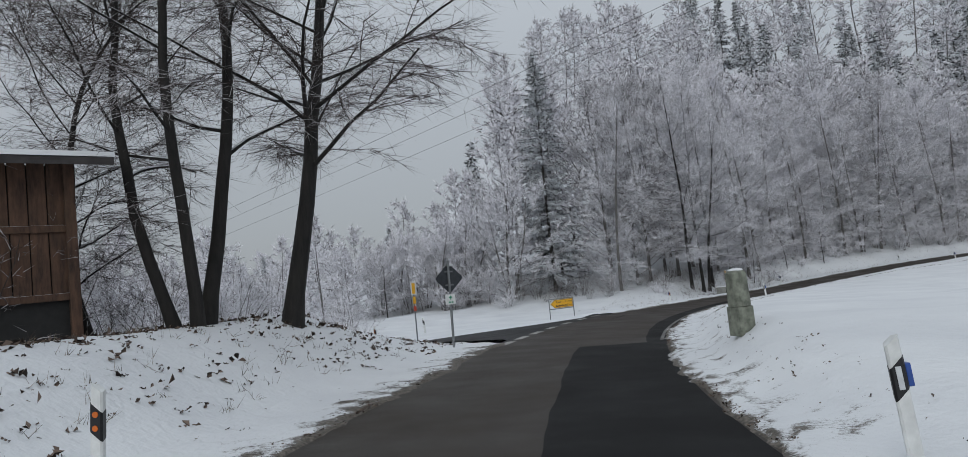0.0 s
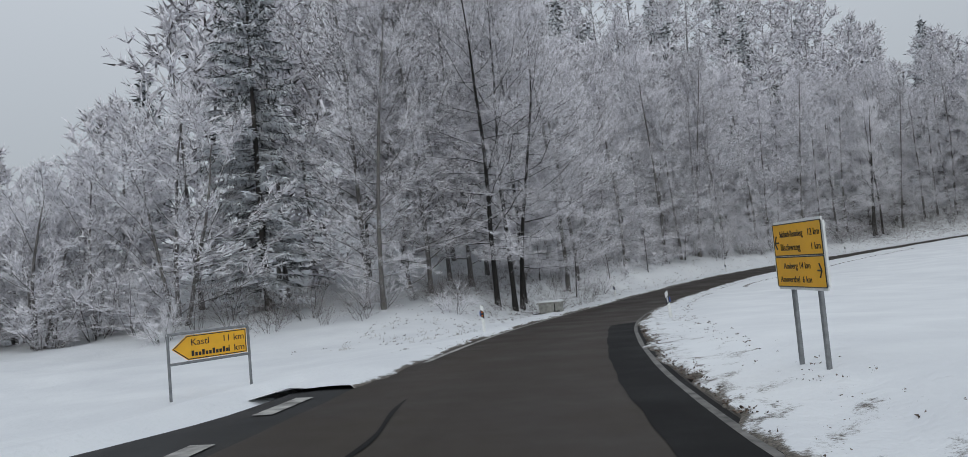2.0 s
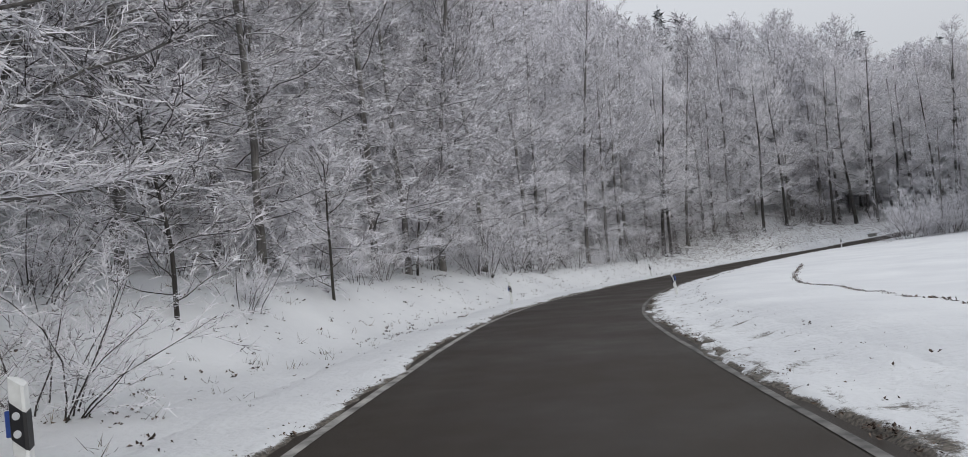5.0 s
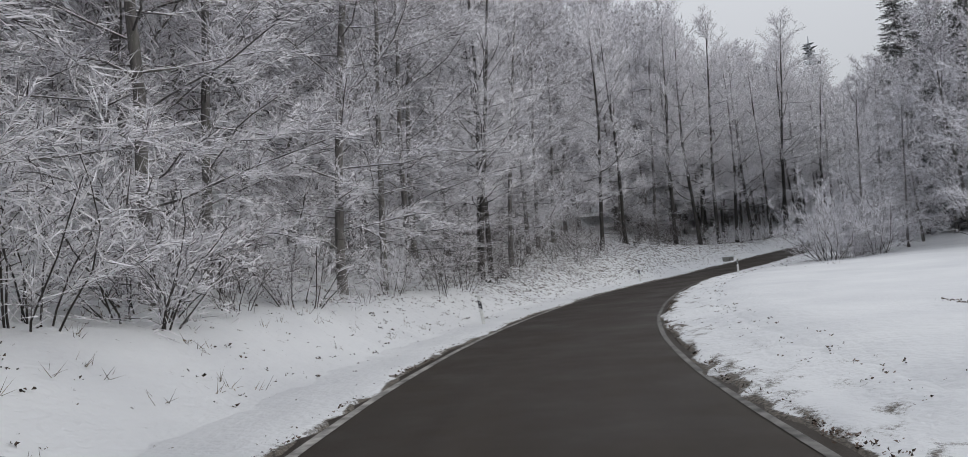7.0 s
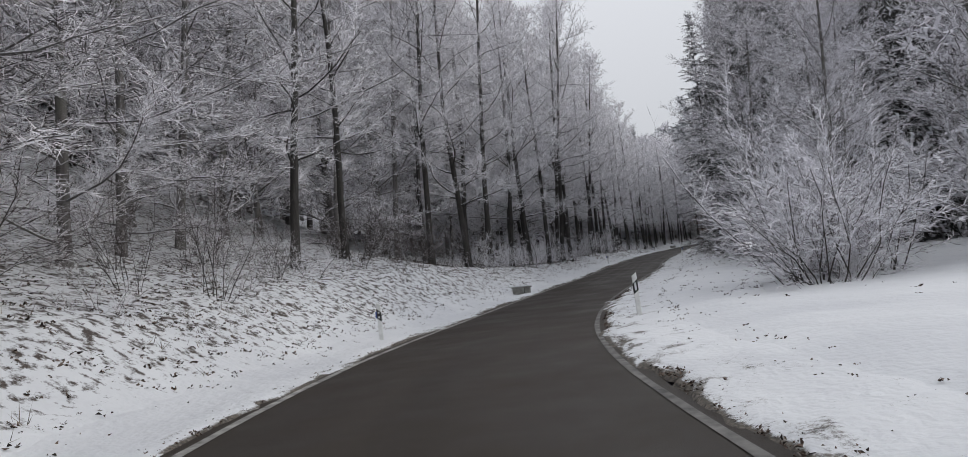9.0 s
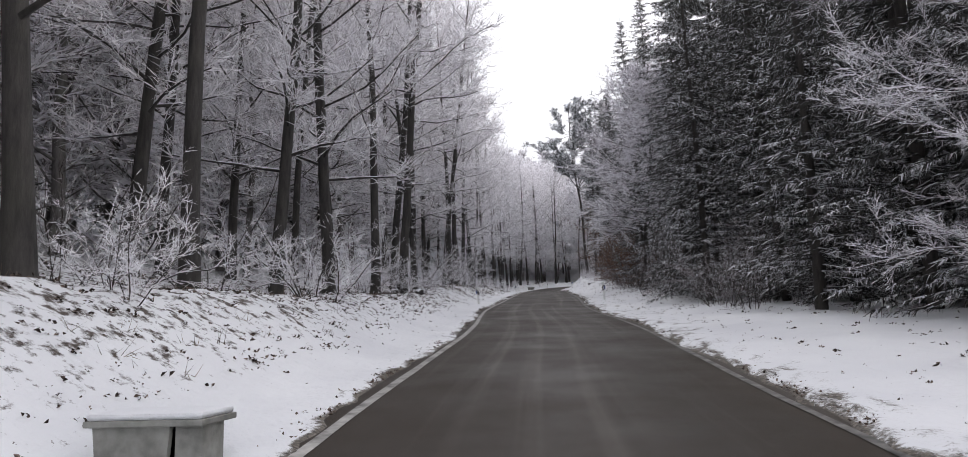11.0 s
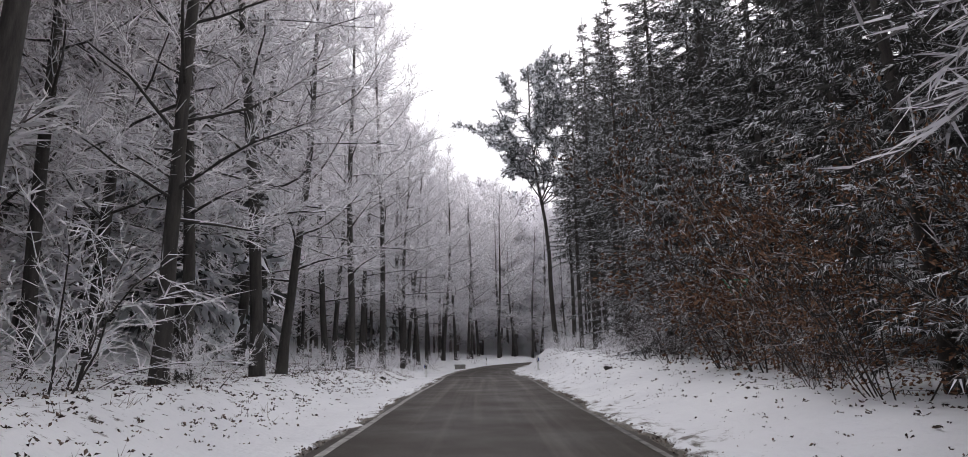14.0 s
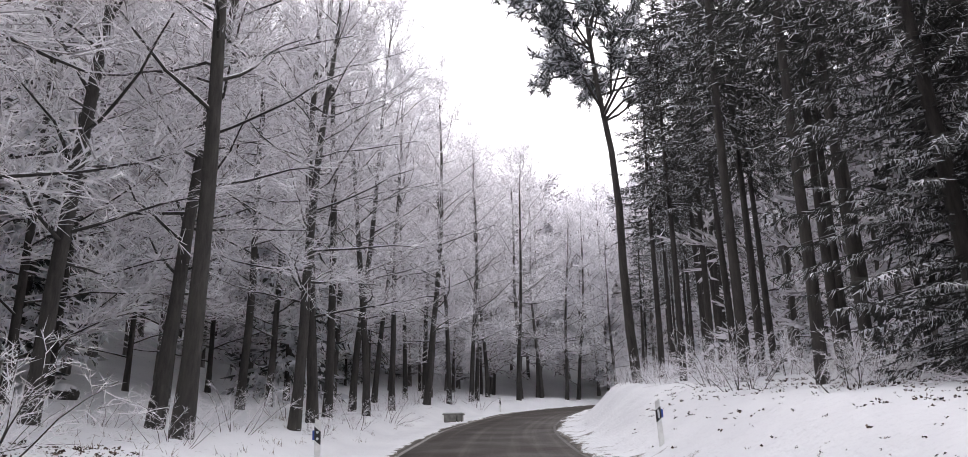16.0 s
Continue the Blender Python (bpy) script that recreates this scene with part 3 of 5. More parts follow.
# ---- trees ----
class Cloth:
    """Gathers tubes and spikes of one mesh."""

    def __init__(self):
        self.v, self.f, self.n = [], [], 0

    def tube(self, pts, radii, sides=6):
        pts = np.asarray(pts, float)
        d = np.gradient(pts, axis=0)
        d /= np.linalg.norm(d, axis=1)[:, None] + 1e-9
        ref = np.array([0.31, 0.17, 0.94]) if abs(d[0, 2]) < 0.8 else np.array([0.95, 0.2, 0.1])
        a = np.cross(d, ref)
        a /= np.linalg.norm(a, axis=1)[:, None] + 1e-9
        b = np.cross(d, a)
        t = np.arange(sides) * 2 * np.pi / sides
        ring = pts[:, None] + (a[:, None] * np.cos(t)[None, :, None] + b[:, None] * np.sin(t)[None, :, None]) * np.asarray(radii)[:, None, None]
        m = len(pts)
        ids = self.n + np.arange(m * sides).reshape(m, sides)
        nxt = np.roll(ids, -1, 1)
        self.v.append(ring.reshape(-1, 3))
        self.f += np.stack([ids[:-1], nxt[:-1], nxt[1:], ids[1:]], -1).reshape(-1, 4).tolist()
        self.n += m * sides

    def spikes(self, base, way, length, width):
        """Three-sided tapering twigs."""
        base, way = np.asarray(base), np.asarray(way)
        way = way / (np.linalg.norm(way, axis=1)[:, None] + 1e-9)
        ref = np.where(np.abs(way[:, 2:3]) < 0.85, np.array([[0, 0, 1.0]]), np.array([[1.0, 0, 0]]))
        a = np.cross(way, ref)
        a /= np.linalg.norm(a, axis=1)[:, None] + 1e-9
        b = np.cross(way, a)
        w = (np.asarray(width) * np.ones(len(base)))[:, None] * 0.5
        tip = base + way * (np.asarray(length) * np.ones(len(base)))[:, None]
        v = np.stack([base + a * w, base - a * w * 0.6 + b * w * 0.8, base - a * w * 0.6 - b * w * 0.8, tip], 1)
        k = self.n + 4 * np.arange(len(base))
        self.f += np.concatenate([np.stack([k, k + 1, k + 3], 1), np.stack([k + 1, k + 2, k + 3], 1), np.stack([k + 2, k, k + 3], 1)]).tolist()
        self.v.append(v.reshape(-1, 3))
        self.n += 4 * len(base)

    def blades(self, rng, base, way, length, width):
        """Thin tapering twigs of one face, each turned its own way."""
        base, way = np.asarray(base), np.asarray(way)
        way = way / (np.linalg.norm(way, axis=1)[:, None] + 1e-9)
        a = np.cross(way, rng.normal(size=way.shape))
        a /= np.linalg.norm(a, axis=1)[:, None] + 1e-9
        w = (np.asarray(width) * np.ones(len(base)))[:, None] * 0.5
        tip = base + way * (np.asarray(length) * np.ones(len(base)))[:, None]
        k = self.n + 3 * np.arange(len(base))
        self.f += np.stack([k, k + 1, k + 2], 1).tolist()
        self.v.append(np.stack([base + a * w, base - a * w, tip], 1).reshape(-1, 3))
        self.n += 3 * len(base)

    def leaves(self, base, way, size, rng):
        base, way = np.asarray(base), np.asarray(way)
        way = way / (np.linalg.norm(way, axis=1)[:, None] + 1e-9)
        a = np.cross(way, rng.normal(size=way.shape))
        a /= np.linalg.norm(a, axis=1)[:, None] + 1e-9
        s = (np.asarray(size) * np.ones(len(base)))[:, None]
        bend = np.cross(way, a) * s * 0.25
        v = np.stack([base, base + way * s * 0.5 + a * s * 0.3 + bend, base + way * s, base + way * s * 0.5 - a * s * 0.3 + bend], 1)
        k = self.n + 4 * np.arange(len(base))
        self.f += np.concatenate([np.stack([k, k + 1, k + 2], 1), np.stack([k, k + 2, k + 3], 1)]).tolist()
        self.v.append(v.reshape(-1, 3))
        self.n += 4 * len(base)

    def make(self, name, mat, parent=None, smooth=False):
        return from_arrays(name, np.concatenate(self.v), self.f, mat, parent, smooth)


def wander(rng, p, d, length, n, rise, wob):
    """A winding line of n pieces from p on the way d, bending up by rise."""
    pts, d, p = [np.array(p, float)], np.array(d, float), np.array(p, float)
    for _ in range(n):
        d = d + rng.normal(0, wob, 3) + np.array([0, 0, rise])
        d /= np.linalg.norm(d)
        p = p + d * length / n
        pts.append(p)
    return np.array(pts)


def along(line, u):
    k = np.clip(u * (len(line) - 1), 0, len(line) - 1.001)
    i = k.astype(int)
    w = (k - i)[:, None]
    return line[i] * (1 - w) + line[i + 1] * w, line[i + 1] - line[i]


def sprays(rng, crown, line, count, length, width, fan=0.5, kids=3, droop=0.0):
    """Feathery twigs to both sides of a branch, with side twigs."""
    base, way = along(line, rng.uniform(0.1, 1.0, count))
    way = way / (np.linalg.norm(way, axis=1)[:, None] + 1e-9)
    side = np.cross(way, (0, 0, 1.0)) * (rng.choice([-1, 1], count) * rng.uniform(0.3, 1.1, count))[:, None]
    way = way * 0.8 + side + rng.normal(0, fan, (count, 3)) * (1, 1, 0.45) + (0, 0, 0.08 - droop)
    way /= np.linalg.norm(way, axis=1)[:, None]
    ln = length * rng.uniform(0.5, 1.2, count)
    crown.blades(rng, base, way, ln, width)
    for _ in range(kids):
        sub = way * 0.9 + rng.normal(0, 0.6, (count, 3)) * (1, 1, 0.55) + (0, 0, -0.5 * droop)
        crown.blades(rng, base + way * (ln * rng.uniform(0.15, 0.85, count))[:, None], sub, ln * rng.uniform(0.35, 0.8, count), width * 0.85)


def broadleaf(seed, name, H, r, first, spread, limbs, subs, twigs, twl, tww, crown_mat, bark=BARK, lean=(0, 0), rise=0.10, kids=3, wob=0.05, stems=1, fan=0.5, droop=0.0, limb_r=0.36, low=12, taper=0.75):
    rng = np.random.default_rng(seed)
    tree = new(name)
    wood, crown = Cloth(), Cloth()
    for stem in range(stems):
        az = stem * 2 * np.pi / stems + rng.uniform(0, 1)
        tilt = 0.0 if stems == 1 else rng.uniform(0.12, 0.28)
        d0 = np.array([lean[0] + tilt * np.cos(az), lean[1] + tilt * np.sin(az), 1.0])
        hh, rr = H * (1 if stem == 0 else rng.uniform(0.75, 0.95)), r * (1 if stem == 0 else rng.uniform(0.7, 0.9))
        trunk = wander(rng, (0.25 * np.cos(az) * (stems > 1), 0.25 * np.sin(az) * (stems > 1), -0.3), d0 / np.linalg.norm(d0), hh * 0.93, 12, 0.04, wob)
        u = np.linspace(0, 1, 13)
        wood.tube(trunk, rr * (1 - u) ** taper + 0.018 + rr * 0.4 * np.exp(-u * 26), 8)
        n_limb = max(4, limbs // stems)
        for i in range(n_limb):
            v = first + (0.98 - first) * ((i + rng.uniform(0.1, 0.9)) / n_limb)
            start, td = along(trunk, np.array([v]))
            q = (v - first) / (1 - first)
            a = i * 2.4 + rng.uniform(-0.5, 0.5) + stem
            el = np.radians(low + 58 * q * q + rng.uniform(-16, 16))
            ln = spread * (0.36 + 0.64 * (1 - q ** 3)) * (0.72 + 0.28 * min(1, q / 0.3)) * rng.uniform(0.75, 1.15)
            d = np.array([np.cos(a) * np.cos(el), np.sin(a) * np.cos(el), np.sin(el)])
            limb = wander(rng, start[0], d, ln, 5, rise * 0.6, 0.13)
            lr = max(0.014, rr * (1 - v) ** 0.8 * limb_r)
            wood.tube(limb, lr * np.linspace(1, 0.25, 6) + 0.006, 4)
            sprays(rng, crown, limb, twigs, twl, tww, fan, kids, droop)
            for j in range(subs):
                w = rng.uniform(0.15, 0.97)
                b0, bd = along(limb, np.array([w]))
                bd = bd[0] / np.linalg.norm(bd[0])
                sd = bd + rng.normal(0, 0.6, 3) * (1, 1, 0.5) + (0, 0, 0.1 - droop)
                sub = wander(rng, b0[0], sd / np.linalg.norm(sd), ln * rng.uniform(0.28, 0.5) * (1.25 - 0.5 * w), 3, rise - droop * 0.5, 0.2)
                crown.spikes(sub[:-1], np.diff(sub, axis=0), np.linalg.norm(np.diff(sub, axis=0), axis=1) * 1.5, lr * 0.5 + tww * 0.3)
                sprays(rng, crown, sub, twigs, twl, tww, fan, kids, droop)
    wood.make("trunk", bark, tree, True)
    crown.make("crown", crown_mat, tree)
    return tree


def spruce(seed, name, H, r, needles, spread=0.17, first=0.10, gap=0.55, side=10, width=0.07, ln=0.45):
    rng = np.random.default_rng(seed)
    tree = new(name)
    wood, crown = Cloth(), Cloth()
    trunk = wander(rng, (0, 0, -0.3), (0, 0, 1), H, 8, 0.05, 0.012)
    wood.tube(trunk, r * np.linspace(1, 0.06, 9), 8)
    z = first * H
    while z < H * 0.985:
        u = z / H
        reach = max(0.3, spread * H * (1 - u) ** 0.8 * (0.75 + 0.25 * min(1, u / 0.2)))
        for i in range(7 if u < 0.8 else 6):
            a = rng.uniform(0, 2 * np.pi)
            d = np.array([np.cos(a), np.sin(a), rng.uniform(-0.28, 0.0) + 0.6 * max(0, u - 0.55)])
            lnb = reach * rng.uniform(0.65, 1.12)
            p0, _ = along(trunk, np.array([min(0.995, (z + rng.uniform(-0.25, 0.25) + 0.3) / H)]))
            br = wander(rng, p0[0], d / np.linalg.norm(d), lnb, 3, 0.05 if u > 0.5 else 0.0, 0.06)
            crown.spikes(br[:1], br[-1:] - br[:1], lnb, 0.06)
            k = max(5, int(side * lnb / 1.6))
            b0, bd = along(br, rng.uniform(0.1, 1, k))
            bd = bd / np.linalg.norm(bd, axis=1)[:, None]
            lat = np.cross(bd, (0, 0, 1.0)) * rng.choice([-1, 1], k)[:, None]
            crown.blades(rng, b0, bd * 0.7 + lat * rng.uniform(0.4, 1.0, k)[:, None] + rng.normal(0, 0.15, (k, 3)) + (0, 0, -0.18), ln * rng.uniform(0.5, 1.25, k), width * 1.3)
            b0, bd = along(br, rng.uniform(0.15, 1, k))
            crown.blades(rng, b0, bd * 0.4 + rng.normal(0, 0.25, (k, 3)) + (0, 0, -0.8), ln * rng.uniform(0.4, 1.0, k), width)
        z += gap * rng.uniform(0.7, 1.3) * (1 if u < 0.7 else 0.75)
    top = along(trunk, np.array([0.97, 0.985, 0.999]))[0]
    crown.spikes(top, np.array([(0.2, 0, 1), (-0.15, 0.1, 1), (0, 0, 1.0)]), 0.7, width)
    wood.make("trunk", BARK, tree, True)
    crown.make("crown", needles, tree)
    return tree


def pine(seed, name, H, r):
    rng = np.random.default_rng(seed)
    tree = new(name)
    wood, crown = Cloth(), Cloth()
    trunk = wander(rng, (0, 0, -0.3), (0, 0, 1), H * 0.95, 9, 0.03, 0.05)
    wood.tube(trunk, r * np.linspace(1, 0.15, 10), 8)
    for i in range(44):
        u = rng.uniform(0.45, 0.99)
        p0, _ = along(trunk, np.array([u]))
        a, el = rng.uniform(0, 2 * np.pi), rng.uniform(-0.05, 0.6)
        limb = wander(rng, p0[0], (np.cos(a), np.sin(a), el), H * 0.27 * rng.uniform(0.6, 1.1) * (1.3 - u * 0.6), 5, 0.05, 0.18)
        wood.tube(limb, np.linspace(0.07, 0.02, 6) * (1.4 - u), 5)
        for j in range(30):
            b0, bd = along(limb, np.array([rng.uniform(0.3, 1)]))
            tw = wander(rng, b0[0], bd[0] / np.linalg.norm(bd[0]) + rng.normal(0, 0.5, 3) * (1, 1, 0.5), rng.uniform(0.5, 1.1), 2, 0.1, 0.2)
            crown.tube(tw, (0.02, 0.015, 0.01), 3)
            c, w = along(tw, rng.uniform(0.2, 1, 34))
            crown.blades(rng, c, w / np.linalg.norm(w, axis=1)[:, None] * 0.6 + rng.normal(0, 0.6, (34, 3)) + (0, 0, 0.2), rng.uniform(0.25, 0.5, 34), 0.075)
    wood.make("trunk", BARK, tree, True)
    crown.make("crown", NEEDLES_FROST, tree)
    return tree


def shrub(seed, name, H, stems, twigs, mat, leaf_mat=None, tww=0.02, wide=0.75):
    rng = np.random.default_rng(seed)
    bush = new(name)
    wood, crown = Cloth(), Cloth()
    leaf = Cloth()
    for i in range(stems):
        a, out = rng.uniform(0, 2 * np.pi), rng.uniform(0.1, wide)
        st = wander(rng, (0.3 * np.cos(a), 0.3 * np.sin(a), -0.15), (out * np.cos(a), out * np.sin(a), 1), H * rng.uniform(0.6, 1.1), 5, -0.05, 0.14)
        wood.tube(st, np.linspace(0.018, 0.006, 6), 3)
        sprays(rng, crown, st, twigs, H * 0.15, tww, 0.6, 3)
        for j in range(5):
            b0, bd = along(st, np.array([rng.uniform(0.15, 0.9)]))
            sub = wander(rng, b0[0], bd[0] / np.linalg.norm(bd[0]) + rng.normal(0, 0.6, 3), H * 0.38, 3, -0.02, 0.15)
            crown.spikes(sub[:-1], np.diff(sub, axis=0), H * 0.17, 0.014)
            sprays(rng, crown, sub, twigs, H * 0.13, tww, 0.6, 3)
            if leaf_mat:
                c, w = along(sub, rng.uniform(0.1, 1, 40))
                leaf.leaves(c + rng.normal(0, 0.12, (40, 3)), w + rng.normal(0, 0.6, (40, 3)) * 0.4, rng.uniform(0.06, 0.11, 40), rng)
    wood.make("stem", BARK, bush, True)
    crown.make("crown", mat, bush)
    if leaf_mat:
        leaf.make("foliage", leaf_mat, bush)
    return bush


# ---- woods: kinds of tree, built once and then copied ----
KINDS = {}
STORE = []


def kind(key, tree, label, category, group):
    tagged(tree, label, category, group)
    KINDS[key] = [*KINDS.get(key, []), tree]
    STORE.append(tree)


EDGE_TREE = "broadleaf tree at the wood's edge, thickly coated in hoarfrost"
WOOD_TREE = "bare broadleaf tree with dark trunk and frosted twigs"
for n, (H, first, spread, limbs) in enumerate([(23.0, 0.05, 6.4, 44), (20.5, 0.08, 6.2, 42), (24.0, 0.10, 6.4, 44), (17.0, 0.04, 5.6, 38)]):
    kind("edge", broadleaf(100 + n, "broadleaf_tree", H, 0.14, first, spread, limbs, 8, 13, 0.7, 0.05, FROST, BARK_FROST, low=16, wob=0.028), EDGE_TREE, "tree", "frosted trees along the wood's edge")
for n, (H, spread) in enumerate([(11.5, 4.6), (10.0, 4.8), (12.5, 4.6)]):
    kind("round", broadleaf(130 + n, "broadleaf_tree", H, 0.11, 0.06, spread, 42, 8, 13, 0.6, 0.045, FROST, BARK_FROST, low=14, stems=3), "wide many-stemmed tree thickly coated in hoarfrost", "tree", "frosted trees along the wood's edge")
for n, (H, first, spread, limbs) in enumerate([(21.0, 0.05, 5.2, 46), (22.5, 0.08, 5.0, 46), (19.0, 0.04, 5.4, 44)]):
    kind("front", broadleaf(150 + n, "broadleaf_tree", H, 0.13, first, spread, limbs, 9, 22, 0.5, 0.021, FROST, BARK_FROST, low=10, rise=0.05, wob=0.03, limb_r=0.26), EDGE_TREE, "tree", "frosted trees along the wood's edge")
for n, H in enumerate((21.0, 22.5)):
    kind("bole", broadleaf(170 + n, "broadleaf_tree", H, 0.14, 0.17, 5.2, 44, 9, 20, 0.5, 0.022, FROST, BARK_DARK, low=2, rise=0.05, wob=0.03), "frosted tree with a bare dark trunk on the bank", "tree", "frosted trees along the wood's edge")
for n, (H, first, spread) in enumerate([(23.0, 0.06, 5.4), (21.0, 0.10, 5.2), (24.5, 0.12, 5.4)]):
    kind("mid", broadleaf(200 + n, "broadleaf_tree", H, 0.13, first, spread, 34, 6, 8, 1.0, 0.09, FROST, BARK_FROST, wob=0.025), WOOD_TREE, "tree", "frosted trees within the wood")
for n, (H, first, spread) in enumerate([(23.5, 0.05, 5.4), (21.5, 0.08, 5.2)]):
    kind("grey", broadleaf(250 + n, "broadleaf_tree", H, 0.11, first, spread, 32, 6, 7, 1.0, 0.08, FROST_THIN, wob=0.022), "bare tree with greyish frosted twigs in the wood", "tree", "frosted trees within the wood")
for n, (H, first, spread) in enumerate([(21.0, 0.10, 6.0), (23.0, 0.12, 6.2)]):
    kind("far", broadleaf(300 + n, "broadleaf_tree", H, 0.15, first, spread, 24, 4, 6, 1.3, 0.22, FROST, BARK_FROST, wob=0.025), "frosted broadleaf tree farther up the wooded slope", "tree", "trees on the wooded slope")
for n, (H, first, spread) in enumerate([(22.5, 0.22, 4.0), (24.0, 0.30, 3.8), (21.0, 0.18, 4.0)]):
    kind("tall", broadleaf(400 + n, "broadleaf_tree", H, 0.16, first, spread, 34, 8, 9, 0.7, 0.03, FROST_THIN, BARK_PALE, rise=0.12, wob=0.024), "tall slender bare tree with thin frost on its twigs", "tree", "slender trees along the road")
for n, H in enumerate((24.5, 21.0)):
    kind("great_fir", spruce(480 + n, "spruce_tree", H, 0.22, NEEDLES_FROST, 0.19, 0.03, 0.42, 56, 0.065, 0.45), "broad spruce thickly frosted at the wood's edge", "tree", "spruces among the frosted trees")
for n, H in enumerate((23.0, 25.0, 20.0)):
    kind("fir", spruce(500 + n, "spruce_tree", H, 0.2, NEEDLES_FROST, 0.18, 0.05, 0.7, 10, 0.26, 0.75), "tall dark green spruce dusted with frost", "tree", "spruces among the frosted trees")
for n, H in enumerate((22.0, 25.0, 18.0)):
    kind("spruce", spruce(600 + n, "spruce_tree", H, 0.2, NEEDLES, 0.18, 0.02 + 0.02 * n, 0.46, 42, 0.032, 0.29), "dark green spruce with snow lying on its branches", "tree", "spruces beside the road")
for n, H in enumerate((23.0, 25.0)):
    kind("stemmed", spruce(700 + n, "spruce_tree", H, 0.175, NEEDLES, 0.15, 0.38, 0.52, 24, 0.045, 0.36), "tall spruce with a bare lower trunk and snowy crown", "tree", "spruces beside the road")
for n, H in enumerate((21.0, 23.5)):
    kind("back_spruce", spruce(720 + n, "spruce_tree", H, 0.19, NEEDLES, 0.19, 0.02, 0.75, 10, 0.2, 0.7), "dark spruce deeper in the wood", "tree", "spruces beside the road")
kind("pine", pine(750, "pine_tree", 23.5, 0.2), "tall pine with a bare trunk and frosted crown", "tree", "spruces beside the road")
for n, H in enumerate((2.8, 3.6, 2.2)):
    kind("shrub", shrub(800 + n, "shrub", H, 12, 13, FROST, tww=0.018), "frosted leafless shrub at the wood's edge", "shrub", "shrubs along the wood's edge")
for n, H in enumerate((1.8, 2.4)):
    kind("thicket", shrub(820 + n, "shrub", H, 9, 7, FROST_THIN, tww=0.016, wide=1.0), "brownish leafless undergrowth shrub in the snow", "shrub", "undergrowth in the wood")
for n, H in enumerate((5.5, 6.5)):
    kind("sapling", broadleaf(860 + n, "young_tree", H, 0.04, 0.12, 2.0, 20, 4, 7, 0.6, 0.035, FROST, low=8), "thin young tree with frosted twigs", "tree", "young trees along the wood's edge")
for n, H in enumerate((3.6, 4.6)):
    kind("beech", shrub(840 + n, "shrub", H, 8, 3, BARE, LEAVES, 0.02), "young beech still holding withered brown leaves", "shrub", "young beeches under the spruces")

for n, H in enumerate((3.6, 4.8)):
    kind("brush", shrub(880 + n, "shrub", H, 9, 7, BARE, tww=0.018), "dark brown leafless brush at the foot of the spruces", "shrub", "brush under the spruces")

PICK = np.random.default_rng(5)


def plant(key, x, y, size=1.0, turn=None, which=None, tilt=(0, 0), sink=0.2):
    made = KINDS[key]
    t = made[int(PICK.integers(len(made))) if which is None else which]
    rz = PICK.uniform(0, 360) if turn is None else turn
    ob = copy_thing(t, pose(x, y, level(x, y) - sink, tilt[0], tilt[1], rz))
    ob.scale = (size, size, size)
    return ob


TAKEN = []


DISTANT = []


def distant_wood():
    """The trees far up the slopes, which nobody could count, as one mesh."""
    mats, verts, faces, slots, n = [], [], [], [], 0
    for ob, m in DISTANT:
        for child in ob.children:
            me = child.data
            if me.materials[0] not in mats:
                mats.append(me.materials[0])
            co = np.zeros(len(me.vertices) * 3)
            me.vertices.foreach_get("co", co)
            verts.append(co.reshape(-1, 3) @ np.array(m.to_3x3()).T + np.array(m.translation))
            faces += [tuple(v + n for v in p.vertices) for p in me.polygons]
            slots += [mats.index(me.materials[0])] * len(me.polygons)
            n += len(me.vertices)
    wood = from_arrays("distant_wood", np.concatenate(verts), faces, mats[0])
    for mat in mats[1:]:
        wood.data.materials.append(mat)
    wood.data.polygons.foreach_set("material_index", np.array(slots, np.int32))
    tagged(wood, "frosted trees and dark spruces on the far wooded slopes", "wood", kind="stuff")


def scatter(seed, count, inside, gap, choose, bounds):
    """Plants at random places for which inside(s, l, x, y) holds, no two closer than gap."""
    rng = np.random.default_rng(seed)
    pts = np.stack([rng.uniform(bounds[0], bounds[1], count), rng.uniform(bounds[2], bounds[3], count)], 1)
    s, l, _ = relative(pts)
    ok = inside(s, l, pts[:, 0], pts[:, 1])
    for (x, y), a, b in zip(pts[ok], s[ok], l[ok]):
        if any((x - u) ** 2 + (y - v) ** 2 < gap * gap for u, v in TAKEN):
            continue
        TAKEN.append((x, y))
        key, size = choose(rng, a, b, x, y)
        if key in ("mid", "grey") and abs(b) > 14:
            key = "far"
        if key == "far" or (key == "fir" and abs(b) > 22):
            t = KINDS[key][int(rng.integers(len(KINDS[key])))]
            DISTANT.append((t, pose(x, y, level(x, y) - 0.1, 0, 0, rng.uniform(0, 360)) @ Matrix.Scale(size, 4)))
        elif key:
            plant(key, x, y, size, rng.uniform(0, 360), tilt=(rng.normal(0, 1.2), rng.normal(0, 1.2)))


def wood_edge(s):
    return table(s, [(44, 12), (52, 8.5), (57, 6.4), (62, 6.0), (66, 6.6), (72, 7.6), (80, 7.4), (94, 7.2), (104, 6.6), (110, 7.4), (118, 7.8), (124, 7.4), (128, 6.4), (140, 5.3), (152, 6.0), (165, 5.8), (185, 5.2)])


